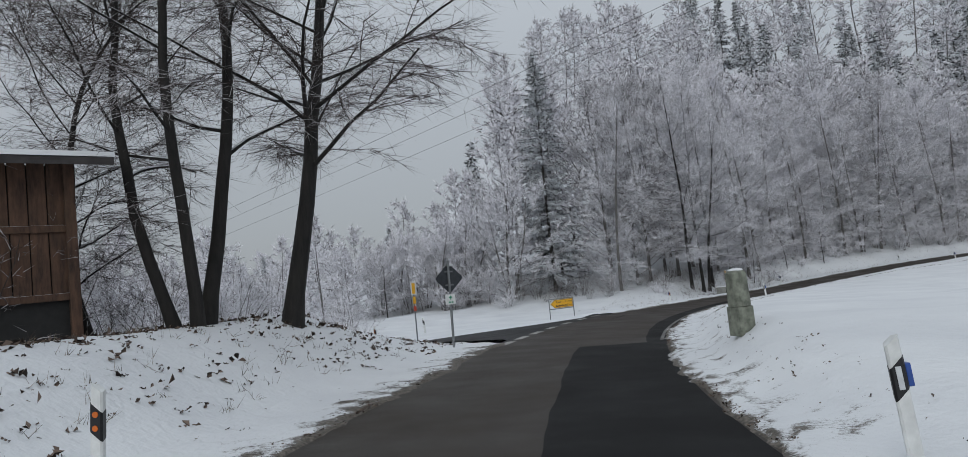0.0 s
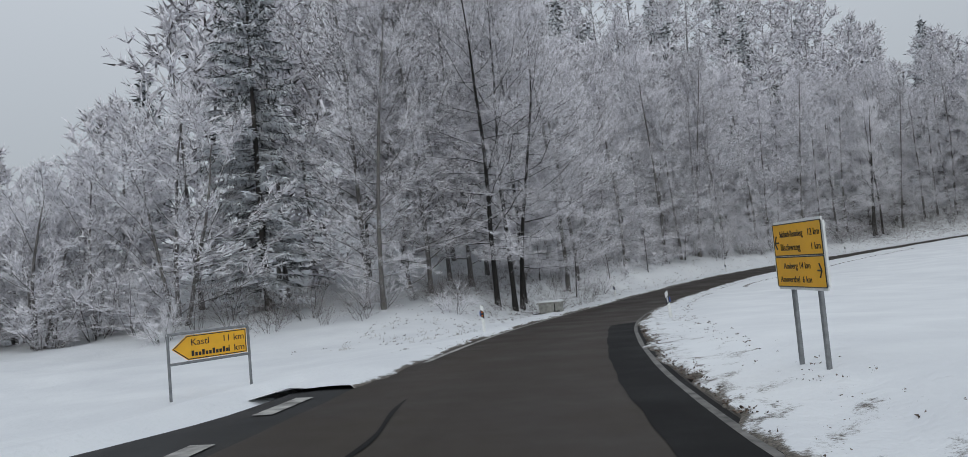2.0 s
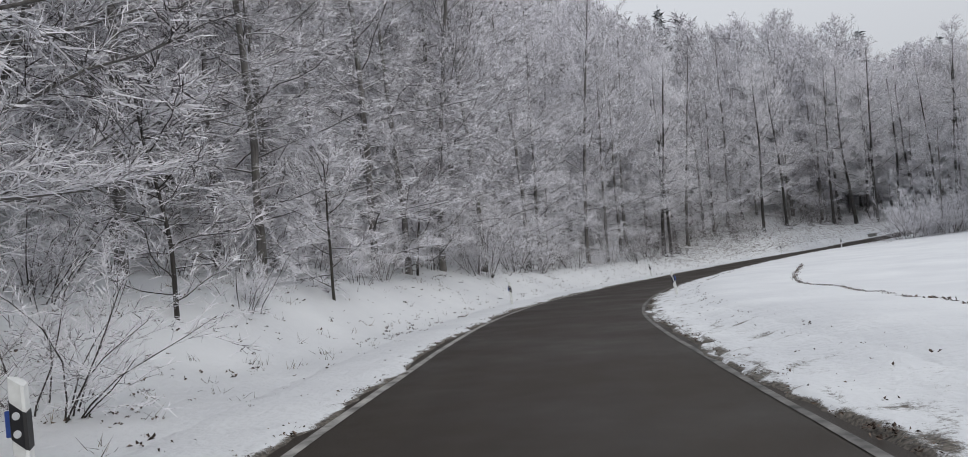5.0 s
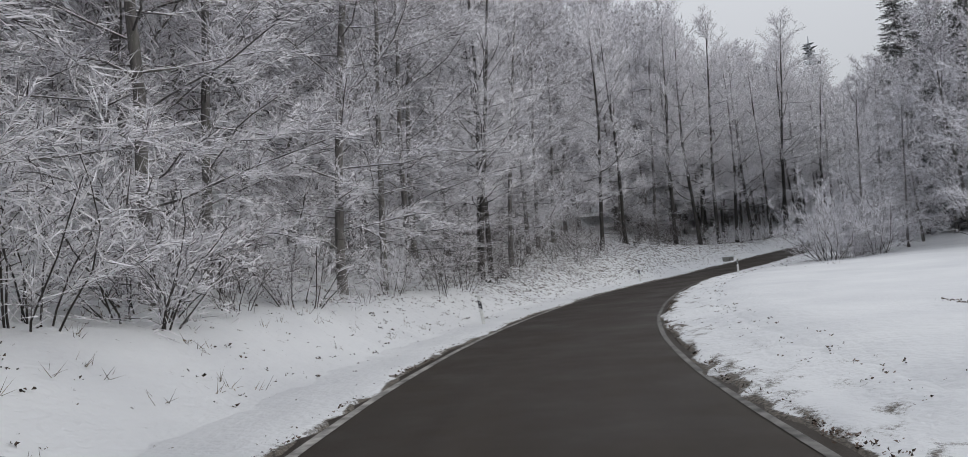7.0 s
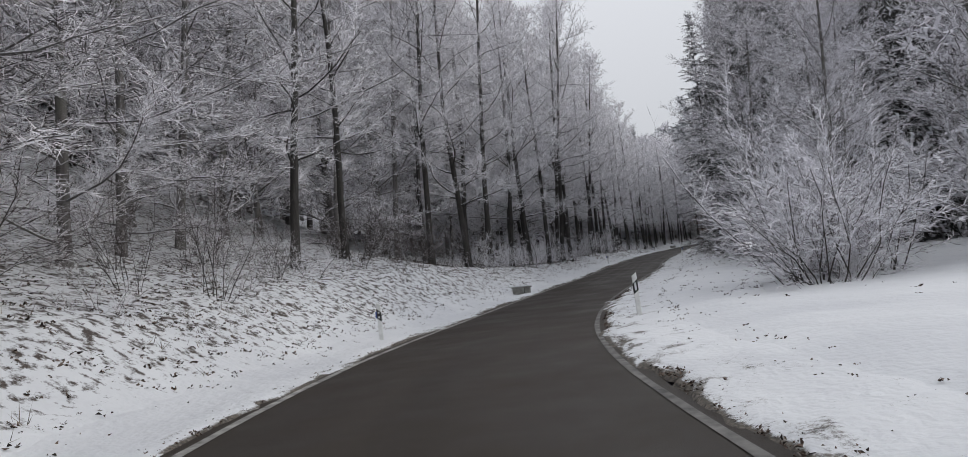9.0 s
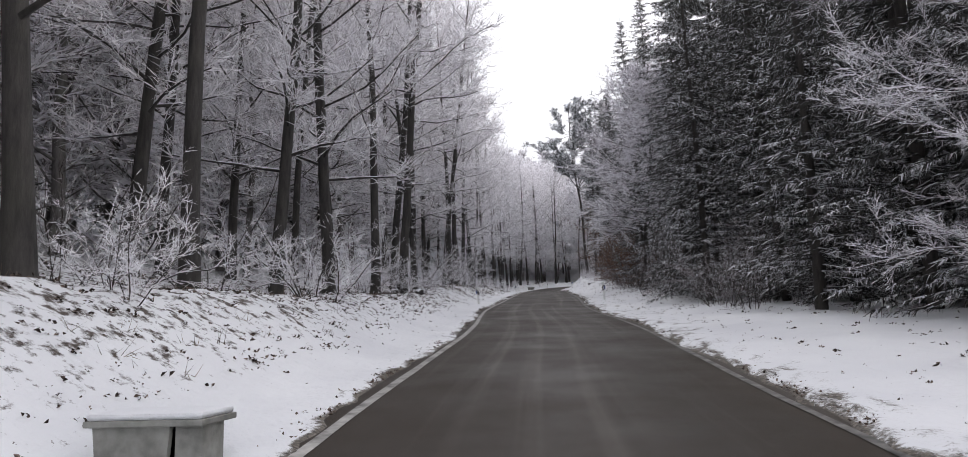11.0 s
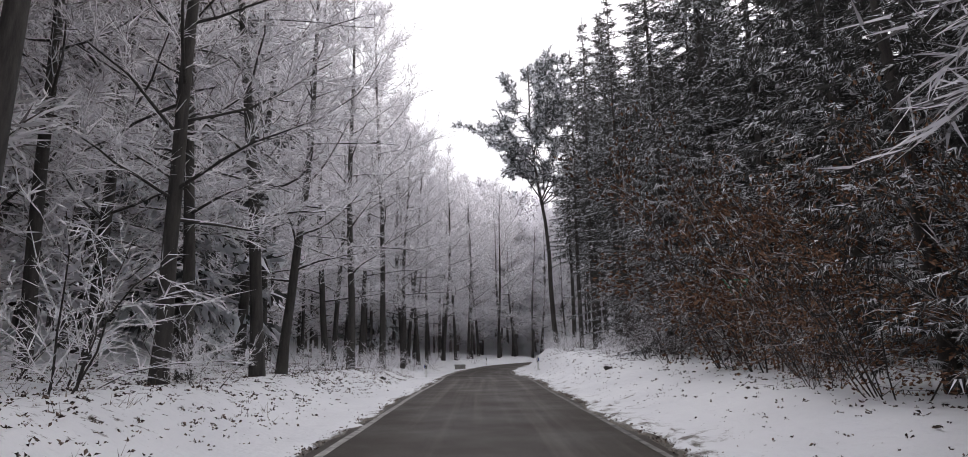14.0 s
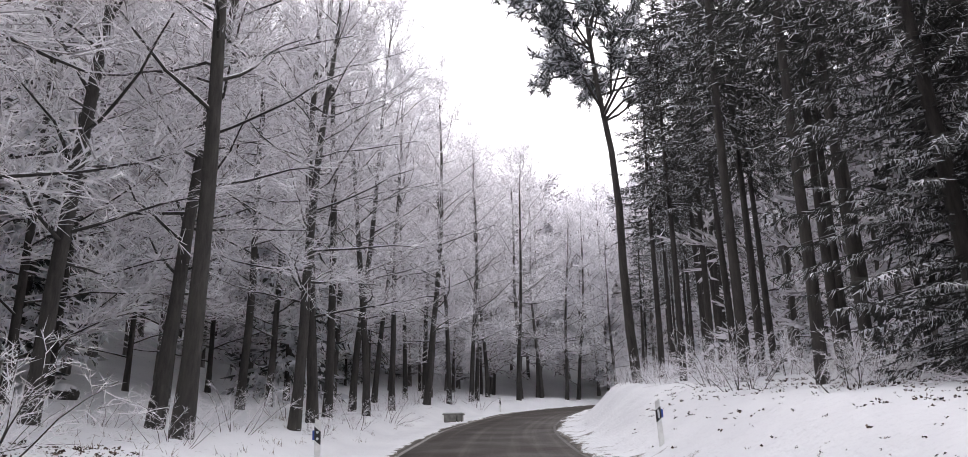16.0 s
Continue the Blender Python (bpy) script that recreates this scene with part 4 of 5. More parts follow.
def in_wood(s, l, x, y, a, b):
    """Between a and b metres behind the wood's edge on the road's outer side."""
    depth = np.where(x < 12.5, y - np.interp(x, [-79, -42, -17, -10, -5, 2, 5, 9, 13], [66, 66, 67, 68, 66, 62.5, 61, 60.5, 61]), l - wood_edge(s))
    return (l > 0) & (depth > a) & (depth < b) & (s > 26) & (s < 215)


# trees whose trunks stand out
FRONT_TREES = [(45.4, 85.2, "front", 1.05, 0), (48.2, 86.2, "front", 1.0, 2), (52.0, 87.8, "front", 1.05, 1), (85.3, 92.9, "tall", 0.85, 0), (86.2, 93.3, "tall", 0.9, 2), (87.6, 93.3, "tall", 0.8, 1),
               (92.3, 93.8, "front", 0.95, 1), (106.8, 91.6, "tall", 0.95, 2), (112.4, 90.8, "tall", 0.9, 0), (119.4, 87.6, "tall", 0.95, 1), (121.6, 85.7, "tall", 1.05, 2)]
ROAD_TREES = [(157.0, 73.4, "tall", 1.0, 0), (160.9, 72.3, "tall", 1.0, 1), (164.2, 71.2, "tall", 1.1, 1), (169.7, 69.4, "tall", 1.0, 2), (175.0, 67.3, "tall", 1.05, 0), (198.0, 59.3, "tall", 1.1, 1),
              (203.4, 56.8, "tall", 0.9, 0), (206.6, 56.0, "tall", 1.0, 2), (224.7, 47.8, "tall", 1.1, 2), (231.0, 46.4, "tall", 1.0, 1), (18.5, 64.6, "bole", 0.95, 1)]
EDGE_TREES = [(19.4, 65.5, "bole", 0.9, 0), (20.5, 67.3, "bole", 0.95, 1), (17.4, 64.6, "bole", 1.0, 0), (4.8, 67.4, "great_fir", 1.0, 0), (-1.2, 83.4, "fir", 0.85, 2), (76.3, 119.0, "fir", 1.0, 1),
              (87.3, 118.0, "fir", 1.05, 0), (128.5, 111.7, "fir", 1.05, 1), (133.0, 103.8, "fir", 1.1, 0), (184.0, 70.2, "fir", 1.25, 1), (188.6, 84.3, "fir", 1.2, 1), (178.1, 79.7, "fir", 1.15, 0), (154.8, 90.2, "fir", 1.15, 1)]
RIGHT_TREES = [(99.5, 76.6, "shrub", 1.3, 0), (101.2, 76.2, "shrub", 1.6, 1), (103.2, 75.4, "shrub", 1.5, 2), (103.5, 74.3, "front", 0.62, 2), (104.8, 74.0, "shrub", 1.5, 1), (102.4, 73.8, "shrub", 1.4, 0), (187.5, 46.6, "spruce", 0.75, 1), (192.4, 43.2, "spruce", 1.1, 0),
               (199.2, 45.0, "stemmed", 1.0, 0), (196.4, 43.5, "stemmed", 1.0, 1), (198.6, 42.2, "stemmed", 1.0, 0), (188.7, 47.4, "stemmed", 0.9, 1), (212.0, 41.0, "pine", 1.2, 0), (168.6, 55.2, "beech", 1.35, 0), (170.8, 54.4, "beech", 1.5, 1), (166.4, 55.6, "beech", 1.3, 1), (137.5, 66.2, "spruce", 0.8, 1),
               (-15.6, 11.1, "brush", 0.8, 0), (-16.6, 10.0, "brush", 0.9, 1), (-15.0, 12.8, "brush", 0.7, 1), (-17.6, 8.6, "brush", 0.9, 0), (-14.2, 15.4, "brush", 0.6, 0)]
for x, y, key, size, which in FRONT_TREES + ROAD_TREES + EDGE_TREES + RIGHT_TREES:
    TAKEN.append((x, y))
    plant(key, x, y, size, which=which, tilt=(-4, 6) if key == "pine" else (0, 0), turn=0 if key == "pine" else None)

plant("tall", 142.8, 78.0, 1.15, 0, 1, (3, -3.5))
TAKEN.append((142.8, 78.0))
OUTER = (-85, 290, -30, 190)
scatter(9, 20000, lambda s, l, x, y: in_wood(s, l, x, y, 0.2, 6.0) & (x < 4) & (x > -45) & ((x - 4.4) ** 2 + (y - 64) ** 2 > 17), 2.4,
        lambda r, s, l, x, y: ("round", r.uniform(0.85, 1.12) * np.interp(x, [-40, -20, -14, -9, -4, 1], [0.5, 0.52, 0.6, 0.72, 0.9, 1.05])), OUTER)
scatter(10, 20000, lambda s, l, x, y: in_wood(s, l, x, y, 0.2, 4.2) & (s < 128) & (s > 48) & (x >= 4) & ((s < 55) | (s > 64)), 2.8,
        lambda r, s, l, x, y: ("front", r.uniform(0.85, 1.15)), OUTER)
scatter(11, 18000, lambda s, l, x, y: in_wood(s, l, x, y, 4.2, 9.0) & (s < 126) & (x >= 4), 3.3,
        lambda r, s, l, x, y: ("edge", r.uniform(0.9, 1.15)) if s < 100 or r.random() < 0.92 else ("fir", r.uniform(0.7, 0.95)), OUTER)
scatter(12, 16000, lambda s, l, x, y: in_wood(s, l, x, y, 0.2, 4.5) & (s >= 126), 2.9,
        lambda r, s, l, x, y: ("tall", r.uniform(0.8, 1.1)) if r.random() < 0.95 else ("great_fir", r.uniform(0.4, 0.8)), (115, 290, 0, 110))
scatter(19, 20000, lambda s, l, x, y: in_wood(s, l, x, y, 4.5, 22) & (s >= 124), 3.1,
        lambda r, s, l, x, y: (("edge", r.uniform(0.9, 1.2)) if x < 166 and r.random() < 0.6 else ("grey", r.uniform(0.85, 1.15))) if r.random() < 0.88 else ("fir", r.uniform(0.5, 0.95)), (115, 290, 0, 120))
scatter(13, 16000, lambda s, l, x, y: in_wood(s, l, x, y, 6.0, 22) & (x > -40) & (s < 124), 4.0,
        lambda r, s, l, x, y: (("mid", r.uniform(0.9, 1.1)) if s < 80 or r.random() < 0.7 else ("back_spruce" if r.random() < 0.7 else "fir", r.uniform(0.75, 0.95))) if x > 2 else (("mid" if x > -9 or r.random() < 0.7 else "fir"), r.uniform(0.85, 1.1) * np.interp(x, [-40, -16, -4, 4], [0.28, 0.38, 0.6, 0.9])), OUTER)
scatter(14, 9000, lambda s, l, x, y: in_wood(s, l, x, y, 22, 84) & (x > 8), 8.6,
        lambda r, s, l, x, y: ("far", r.uniform(1.0, 1.25) * np.interp(x, [10, 30, 60], [0.7, 0.85, 1.0])) if x < 52 or r.random() < 0.45 else ("fir", r.uniform(0.85, 1.1)), OUTER)
scatter(15, 4000, lambda s, l, x, y: (x < -14) & (y > 36) & (y + 0.35 * x > 32) & (l > 18), 5.0,
        lambda r, s, l, x, y: ("far", r.uniform(0.28, 0.42)), (-105, 5, 30, 110))
scatter(16, 9000, lambda s, l, x, y: (s > 106) & (s < 130) & (l < -7.5) & (l > -42) & (x > 95 + 0.25 * (74 - y)), 3.3,
        lambda r, s, l, x, y: ("front" if l > -12 else "edge", r.uniform(0.55, 0.85)) if l > -19 else (("back_spruce", r.uniform(0.8, 1.0)) if r.random() < 0.12 else ("mid", r.uniform(0.7, 0.95))), OUTER)
scatter(17, 9000, lambda s, l, x, y: (s >= 130) & (s < 215) & (l < np.where(s < 164, -7.4, -7.4)) & (l > -11.5) & ((x - 153.8) ** 2 + (y - 60.6) ** 2 > 22), 2.5,
        lambda r, s, l, x, y: ("spruce" if x < 193 else "stemmed", r.uniform(0.85, 1.1)), (100, 245, 0, 85))
scatter(18, 9000, lambda s, l, x, y: (s >= 128) & (s < 225) & (l <= -11.5) & (l > -30), 3.4,
        lambda r, s, l, x, y: ("back_spruce" if x < 200 else ("stemmed" if r.random() < 0.5 else "grey"), r.uniform(0.85, 1.1)), (95, 245, -15, 85))
scatter(27, 3000, lambda s, l, x, y: (np.abs(l) > 7) & ((s > 195) | (l > 0)), 5.0,
        lambda r, s, l, x, y: ("far" if r.random() < 0.5 else "fir", r.uniform(0.85, 1.1)), (205, 300, -45, 70))

# undergrowth
TAKEN = []
scatter(32, 16000, lambda s, l, x, y: in_wood(s, l, x, y, -1.5, 2.4) & (s > 36) & (s < 54) & (x > -6) & (x < 20), 1.2,
        lambda r, s, l, x, y: ("brush", r.uniform(0.4, 0.85)) if r.random() < 0.93 else ("shrub", r.uniform(0.6, 1.1)), OUTER)
scatter(21, 30000, lambda s, l, x, y: in_wood(s, l, x, y, -0.9, 3.2) & (s < 98) & (x > -25) & ((s < 54) | (s > 64)), 1.8,
        lambda r, s, l, x, y: ("shrub", r.uniform(0.6, 1.3)) if r.random() < 0.8 else ("sapling", r.uniform(0.6, 1.1)), OUTER)
scatter(26, 20000, lambda s, l, x, y: in_wood(s, l, x, y, 0.0, 3.6) & (x < 11) & (x > -28), 2.2,
        lambda r, s, l, x, y: ("brush" if r.random() < 0.6 else "shrub", r.uniform(0.8, 1.15) * np.interp(x, [-24, -12, -4, 5], [0.7, 0.9, 1.1, 1.4])), OUTER)
scatter(29, 9000, lambda s, l, x, y: in_wood(s, l, x, y, -1.2, 2.6) & (s > 86) & (s < 128), 1.7,
        lambda r, s, l, x, y: ("brush" if r.random() < 0.6 else "thicket", r.uniform(0.45, 0.85)), (60, 145, 60, 110))
scatter(31, 4000, lambda s, l, x, y: in_wood(s, l, x, y, -1.0, 6) & (s > 54) & (s < 66), 1.5,
        lambda r, s, l, x, y: ("brush", r.uniform(0.25, 0.5)), (10, 60, 50, 92))
scatter(22, 24000, lambda s, l, x, y: in_wood(s, l, x, y, -0.6, 3.5) & (s > 104) & (s < 200), 2.1,
        lambda r, s, l, x, y: ("thicket", r.uniform(0.8, 1.5) * (1.0 if x < 168 else 0.6)) if s > 122 or r.random() < 0.6 else ("sapling", r.uniform(0.6, 1.2)), OUTER)
scatter(23, 9000, lambda s, l, x, y: (s > 134) & (s < 167) & (l < -5.9) & (l > -8.6) & ((x - 153.0) ** 2 + (y - 61.6) ** 2 > 26) & ((x - 168.0) ** 2 + (y - 56.6) ** 2 > 5), 1.8,
        lambda r, s, l, x, y: ("beech", r.uniform(0.6, 1.1)) if s > 150 and x < 171.5 and r.random() < 0.4 else ("brush", r.uniform(0.45, 0.85)), (130, 190, 40, 85))
scatter(28, 6000, lambda s, l, x, y: (s >= 167) & (s < 200) & (l < -5.5) & (l > -10.0), 2.2,
        lambda r, s, l, x, y: ("thicket", r.uniform(0.5, 0.9)), (170, 240, 5, 60))
scatter(33, 4000, lambda s, l, x, y: (s > 111.5) & (s < 122) & (l < -8.4) & (l > -9.8) & (x > 99), 1.1,
        lambda r, s, l, x, y: ("thicket" if r.random() < 0.6 else "shrub", r.uniform(0.55, 0.9)), (95, 130, 60, 86))
scatter(24, 6000, lambda s, l, x, y: (s > 112) & (s < 134) & (l < -8.2) & (l > -11) & (x > 99), 1.9,
        lambda r, s, l, x, y: ("shrub", r.uniform(0.6, 1.1)), OUTER)
scatter(25, 6000, lambda s, l, x, y: (x < -12.2) & (x > -30) & (y > 17) & (y < 42) & (l > 7), 2.0,
        lambda r, s, l, x, y: ("shrub", r.uniform(0.6, 1.0)) if r.random() < 0.6 else ("thicket", r.uniform(0.8, 1.2)), (-30, -10, 14, 42))
distant_wood()
for t in STORE:
    for o in (*t.children_recursive, t):
        bpy.data.objects.remove(o)

# a wide young tree leaning out from under the spruces
hazel = broadleaf(871, "broadleaf_tree", 14.0, 0.15, 0.30, 5.4, 54, 12, 20, 0.55, 0.036, FROST, BARK, (-0.13, -0.11), 0.03, 3, 0.03, droop=0.06, low=14, limb_r=0.45)
tagged_at(hazel, pose(153.8, 61.15, level(153.8, 61.15) - 0.05), "wide frosted tree with dark trunk before the spruces", "tree")

# ---- three old trees and the shed by the road ----
old = broadleaf(901, "broadleaf_tree", 13.5, 0.20, 0.30, 5.6, 30, 12, 15, 1.0, 0.012, BARE, BARK_DARK, (0.24, 0.02), 0.0, 3, 0.07, fan=0.6, droop=0.24, limb_r=0.42, low=32)
tagged_at(old, pose(-10.75, 14.4, level(-10.75, 14.4) - 0.1), "old roadside tree with dark trunk and drooping bare twigs", "tree", "old trees on the bank")
old = broadleaf(902, "broadleaf_tree", 14.0, 0.15, 0.28, 4.4, 33, 11, 15, 0.9, 0.012, BARE, BARK_DARK, (-0.07, 0.03), 0.02, 3, 0.09, stems=3, fan=0.6, droop=0.2, limb_r=0.45, low=30)
tagged_at(old, pose(-12.35, 12.7, level(-12.35, 12.7) - 0.1, 0, 0, 40), "three-stemmed tree with snow on its dark bark", "tree", "old trees on the bank")
old = broadleaf(903, "broadleaf_tree", 8.5, 0.08, 0.2, 3.2, 24, 8, 13, 0.8, 0.012, BARE, BARK_DARK, (-0.1, 0.0), 0.03, 3, 0.09, fan=0.6, droop=0.2)
tagged_at(old, pose(-14.9, 13.9, level(-14.9, 13.9) - 0.1), "slim bare tree beside the shed", "tree", "old trees on the bank")


def shed():
    x, y = -18.7, 11.2
    ob = thing("shed", pose(x, y, level(x, y) - 1.4, 0, 0, 35), "dark weathered timber shed with overhanging snowy roof", "shed")
    for i in range(26):
        bm = bmesh.new()
        box(bm, -3.9 + i * 0.3, -2.5, 2.55, -3.62 + i * 0.3, -2.45 + 0.02 * (i % 3), 5.0, 0.006)
        part("plank", bm, PLANK, ob)
    for i in range(17):
        bm = bmesh.new()
        box(bm, 3.88, -2.45 + i * 0.3, 2.55, 3.93 - 0.015 * (i % 2), -2.17 + i * 0.3, 5.0, 0.006)
        part("plank", bm, PLANK, ob)
    # solid core, its near-black colour standing in for the shade below the planks
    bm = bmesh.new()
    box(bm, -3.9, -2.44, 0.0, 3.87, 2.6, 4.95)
    part("body", bm, NEAR_BLACK, ob)
    for z in (2.45, 3.7):
        bm = bmesh.new()
        box(bm, -4.0, -2.56, z, 4.0, -2.42, z + 0.13, 0.01)
        part("rail", bm, PLANK, ob)
    for px in (-3.95, 3.95):
        bm = bmesh.new()
        box(bm, px - 0.09, -2.6, 0.0, px + 0.09, -2.42, 5.0, 0.01)
        part("corner_post", bm, PLANK, ob)
    bm = bmesh.new()
    outline_plate(bm, [(-3.2, 4.85), (3.2, 6.0), (3.2, 6.14), (-3.2, 4.99)], -4.6, 4.6, pose(0, 0, 0, 0, 0, 90))
    roof = part("roof", bm, ROOFING, ob)
    bm = bmesh.new()
    outline_plate(bm, [(-3.22, 5.0), (3.2, 6.15), (3.2, 6.27), (-3.18, 5.10)], -4.62, 4.62, pose(0, 0, 0, 0, 0, 90))
    part("snow_cover", bm, SNOW, roof, "thin layer of snow")


shed()


# ---- roadside posts ----
def heading(x, y):
    k = ((AXIS[:, :2] - (x, y)) ** 2).sum(1).argmin()
    return math.degrees(math.atan2(-TAN[k, 0], TAN[k, 1]))


def delineator(left, amber, blue):
    ob = new("delineator_post")
    bm = bmesh.new()
    prof = [(-0.06, -0.02), (-0.045, -0.035), (0.045, -0.035), (0.06, -0.02), (0.035, 0.06), (-0.035, 0.06)]
    rings = []
    for z, k in ((-0.25, 1.0), (0.0, 1.0), (0.5, 0.98), (0.97, 0.95)):
        rings.append([bm.verts.new((x * k, y * k, z + (0.04 * (x / 0.06) * (-1 if left else 1) if z > 0.9 else 0))) for x, y in prof])
    for a, b in zip(rings, rings[1:]):
        for i in range(6):
            bm.faces.new((a[i], a[(i + 1) % 6], b[(i + 1) % 6], b[i]))
    bm.faces.new(rings[-1])
    part("post", bm, WHITE, ob)
    bm = bmesh.new()
    sgn = -1 if left else 1
    lo, hi = [], []
    for x, y in prof:
        z = 0.55 + 0.05 * (x / 0.06) * sgn
        lo.append(bm.verts.new((x * 1.02, y * 1.05, z)))
        hi.append(bm.verts.new((x * 1.02, y * 1.05, z + 0.25)))
    for i in range(6):
        bm.faces.new((lo[i], lo[(i + 1) % 6], hi[(i + 1) % 6], hi[i]))
    bm.faces.new(hi)
    bm.faces.new(lo[::-1])
    band = part("band", bm, BLACK, ob, "black slanting band")
    if left:
        for z in (0.62, 0.74):
            bm = bmesh.new()
            rod(bm, (0, -0.036, z), (0, -0.043, z), 0.027, sides=14)
            part("reflector", bm, AMBER if amber else CLEAR, band, "round reflector")
    else:
        bm = bmesh.new()
        box(bm, -0.022, -0.043, 0.59, 0.022, -0.036, 0.77, 0.004)
        part("reflector", bm, AMBER if amber else CLEAR, band, "upright reflector")
    if blue:
        bm = bmesh.new()
        x0 = -0.10 if left else 0.06
        box(bm, x0, -0.02, 0.60, x0 + 0.045, 0.05, 0.78, 0.008)
        part("wildlife_reflector", bm, BLUE, ob, "blue wildlife warning reflector")
    return tagged(ob, "white delineator post with black band and %s reflectors" % ("amber" if amber else "white"), "delineator post", "delineator posts along the road")


POSTS = [(False, False, True, [(-3.97, 2.84, -5), (16.06, 46.86, -6), (53.0, 76.03, -9), (147.3, 66.55, -3), (196.4, 49.59, -2)]),
         (False, False, False, [(98.38, 81.63, -2)]),
         (True, True, False, [(-10.58, 4.22, 4), (-10.6, 36.9, -2)]),
         (True, True, True, [(10.14, 49.84, -2)]),
         (True, False, True, [(28.17, 68.58, -4), (50.49, 82.38, -4), (100.8, 87.91, -2), (149.23, 73.03, -3), (196.94, 56.77, -2)]),
         (True, False, False, [(74.71, 88.61, -8), (-8, 42.9, -6), (229.55, 41.46, 0)])]
for left, amber, blue, spots in POSTS:
    one = delineator(left, amber, blue)
    for x, y, lean in spots:
        copy_thing(one, pose(x, y, level(x, y) + 0.02, 0, lean, heading(x, y)))
    for o in (*one.children_recursive, one):
        bpy.data.objects.remove(o)


# ---- inlets of concrete along the ditch ----
def inlet():
    ob = new("drain_inlet")
    bm = bmesh.new()
    outline_plate(bm, [(-0.42, -0.2), (0.34, -0.2), (0.40, 0.52), (-0.5, 0.52)], -0.28, -0.2)
    part("front_wall", bm, CONCRETE, ob, "stained concrete front wall")
    for x in (-0.5, 0.42):
        bm = bmesh.new()
        box(bm, x, -0.2, -0.2, x + 0.08, 0.5, 0.52, 0.01)
        part("side_wall", bm, CONCRETE, ob)
    # back wall coloured near black to give the shade inside the concrete box
    bm = bmesh.new()
    box(bm, -0.42, 0.42, -0.2, 0.42, 0.5, 0.5, 0.01)
    part("back_wall", bm, NEAR_BLACK, ob)
    bm = bmesh.new()
    box(bm, 0.44, -0.24, 0.12, 0.72, -0.16, 0.54, 0.01)
    box(bm, 0.70, -0.24, 0.0, 0.76, 0.3, 0.56, 0.01)
    part("wing_wall", bm, CONCRETE, ob)
    bm = bmesh.new()
    box(bm, -0.58, -0.34, 0.52, 0.80, 0.56, 0.59, 0.012)
    slab = part("slab", bm, CONCRETE, ob)
    bm = bmesh.new()
    v = box(bm, -0.56, -0.32, 0.588, 0.78, 0.54, 0.67, 0.035)
    part("snow_cap", bm, SNOW, slab, "cap of snow")
    bm = bmesh.new()
    box(bm, -0.75, -0.55, -0.1, 0.1, -0.27, 0.012, 0.01)
    part("sill", bm, NEAR_BLACK, ob, "near-black sill")
    return tagged(ob, "concrete drain inlet box capped with snow", "drain inlet", "drain inlets along the ditch")


one = inlet()
for x, y, k in ((19.0, 61.4, 1.0), (117.3, 83.3, 0.66), (218.9, 47.9, 0.75)):
    copy_thing(one, pose(x, y, level(x, y) + 0.02, 0, 0, heading(x, y))).scale = (k, k, k)
for o in (*one.children_recursive, one):
    bpy.data.objects.remove(o)

# ---- concrete pillar on the verge ----
px, py = -1.25, 11.9
pillar = thing("pillar", pose(px, py, level(px, py) + 0.33, 0, -1, 15), "mossy grey concrete pillar with a snow cap", "pillar")
bm = bmesh.new()
rings = []
for z, r in ((0.30, 0.215), (0.5, 0.21), (0.85, 0.20), (1.08, 0.195), (1.15, 0.15)):
    rings.append([bm.verts.new((r * (abs(math.cos(a)) ** 0.6) * math.copysign(1, math.cos(a)), r * (abs(math.sin(a)) ** 0.6) * math.copysign(1, math.sin(a)), z)) for a in [i * math.pi / 10 + 0.01 for i in range(20)]])
for a, b in zip(rings, rings[1:]):
    for i in range(20):
        bm.faces.new((a[i], a[(i + 1) % 20], b[(i + 1) % 20], b[i]))
bm.faces.new(rings[-1])
part("shaft", bm, CONCRETE_MOSSY, pillar)
pillar.scale = (0.92, 0.92, 0.86)
bm = bmesh.new()
box(bm, -0.205, -0.205, -0.4, 0.205, 0.205, 0.29, 0.02)
part("foot", bm, CONCRETE_MOSSY, pillar)
bm = bmesh.new()
bmesh.ops.create_uvsphere(bm, u_segments=16, v_segments=8, radius=0.17, matrix=Matrix.Translation((0, 0, 1.15)) @ Matrix.Diagonal((1, 1, 0.3, 1)))
part("snow_cap", bm, SNOW, pillar, "cap of snow")


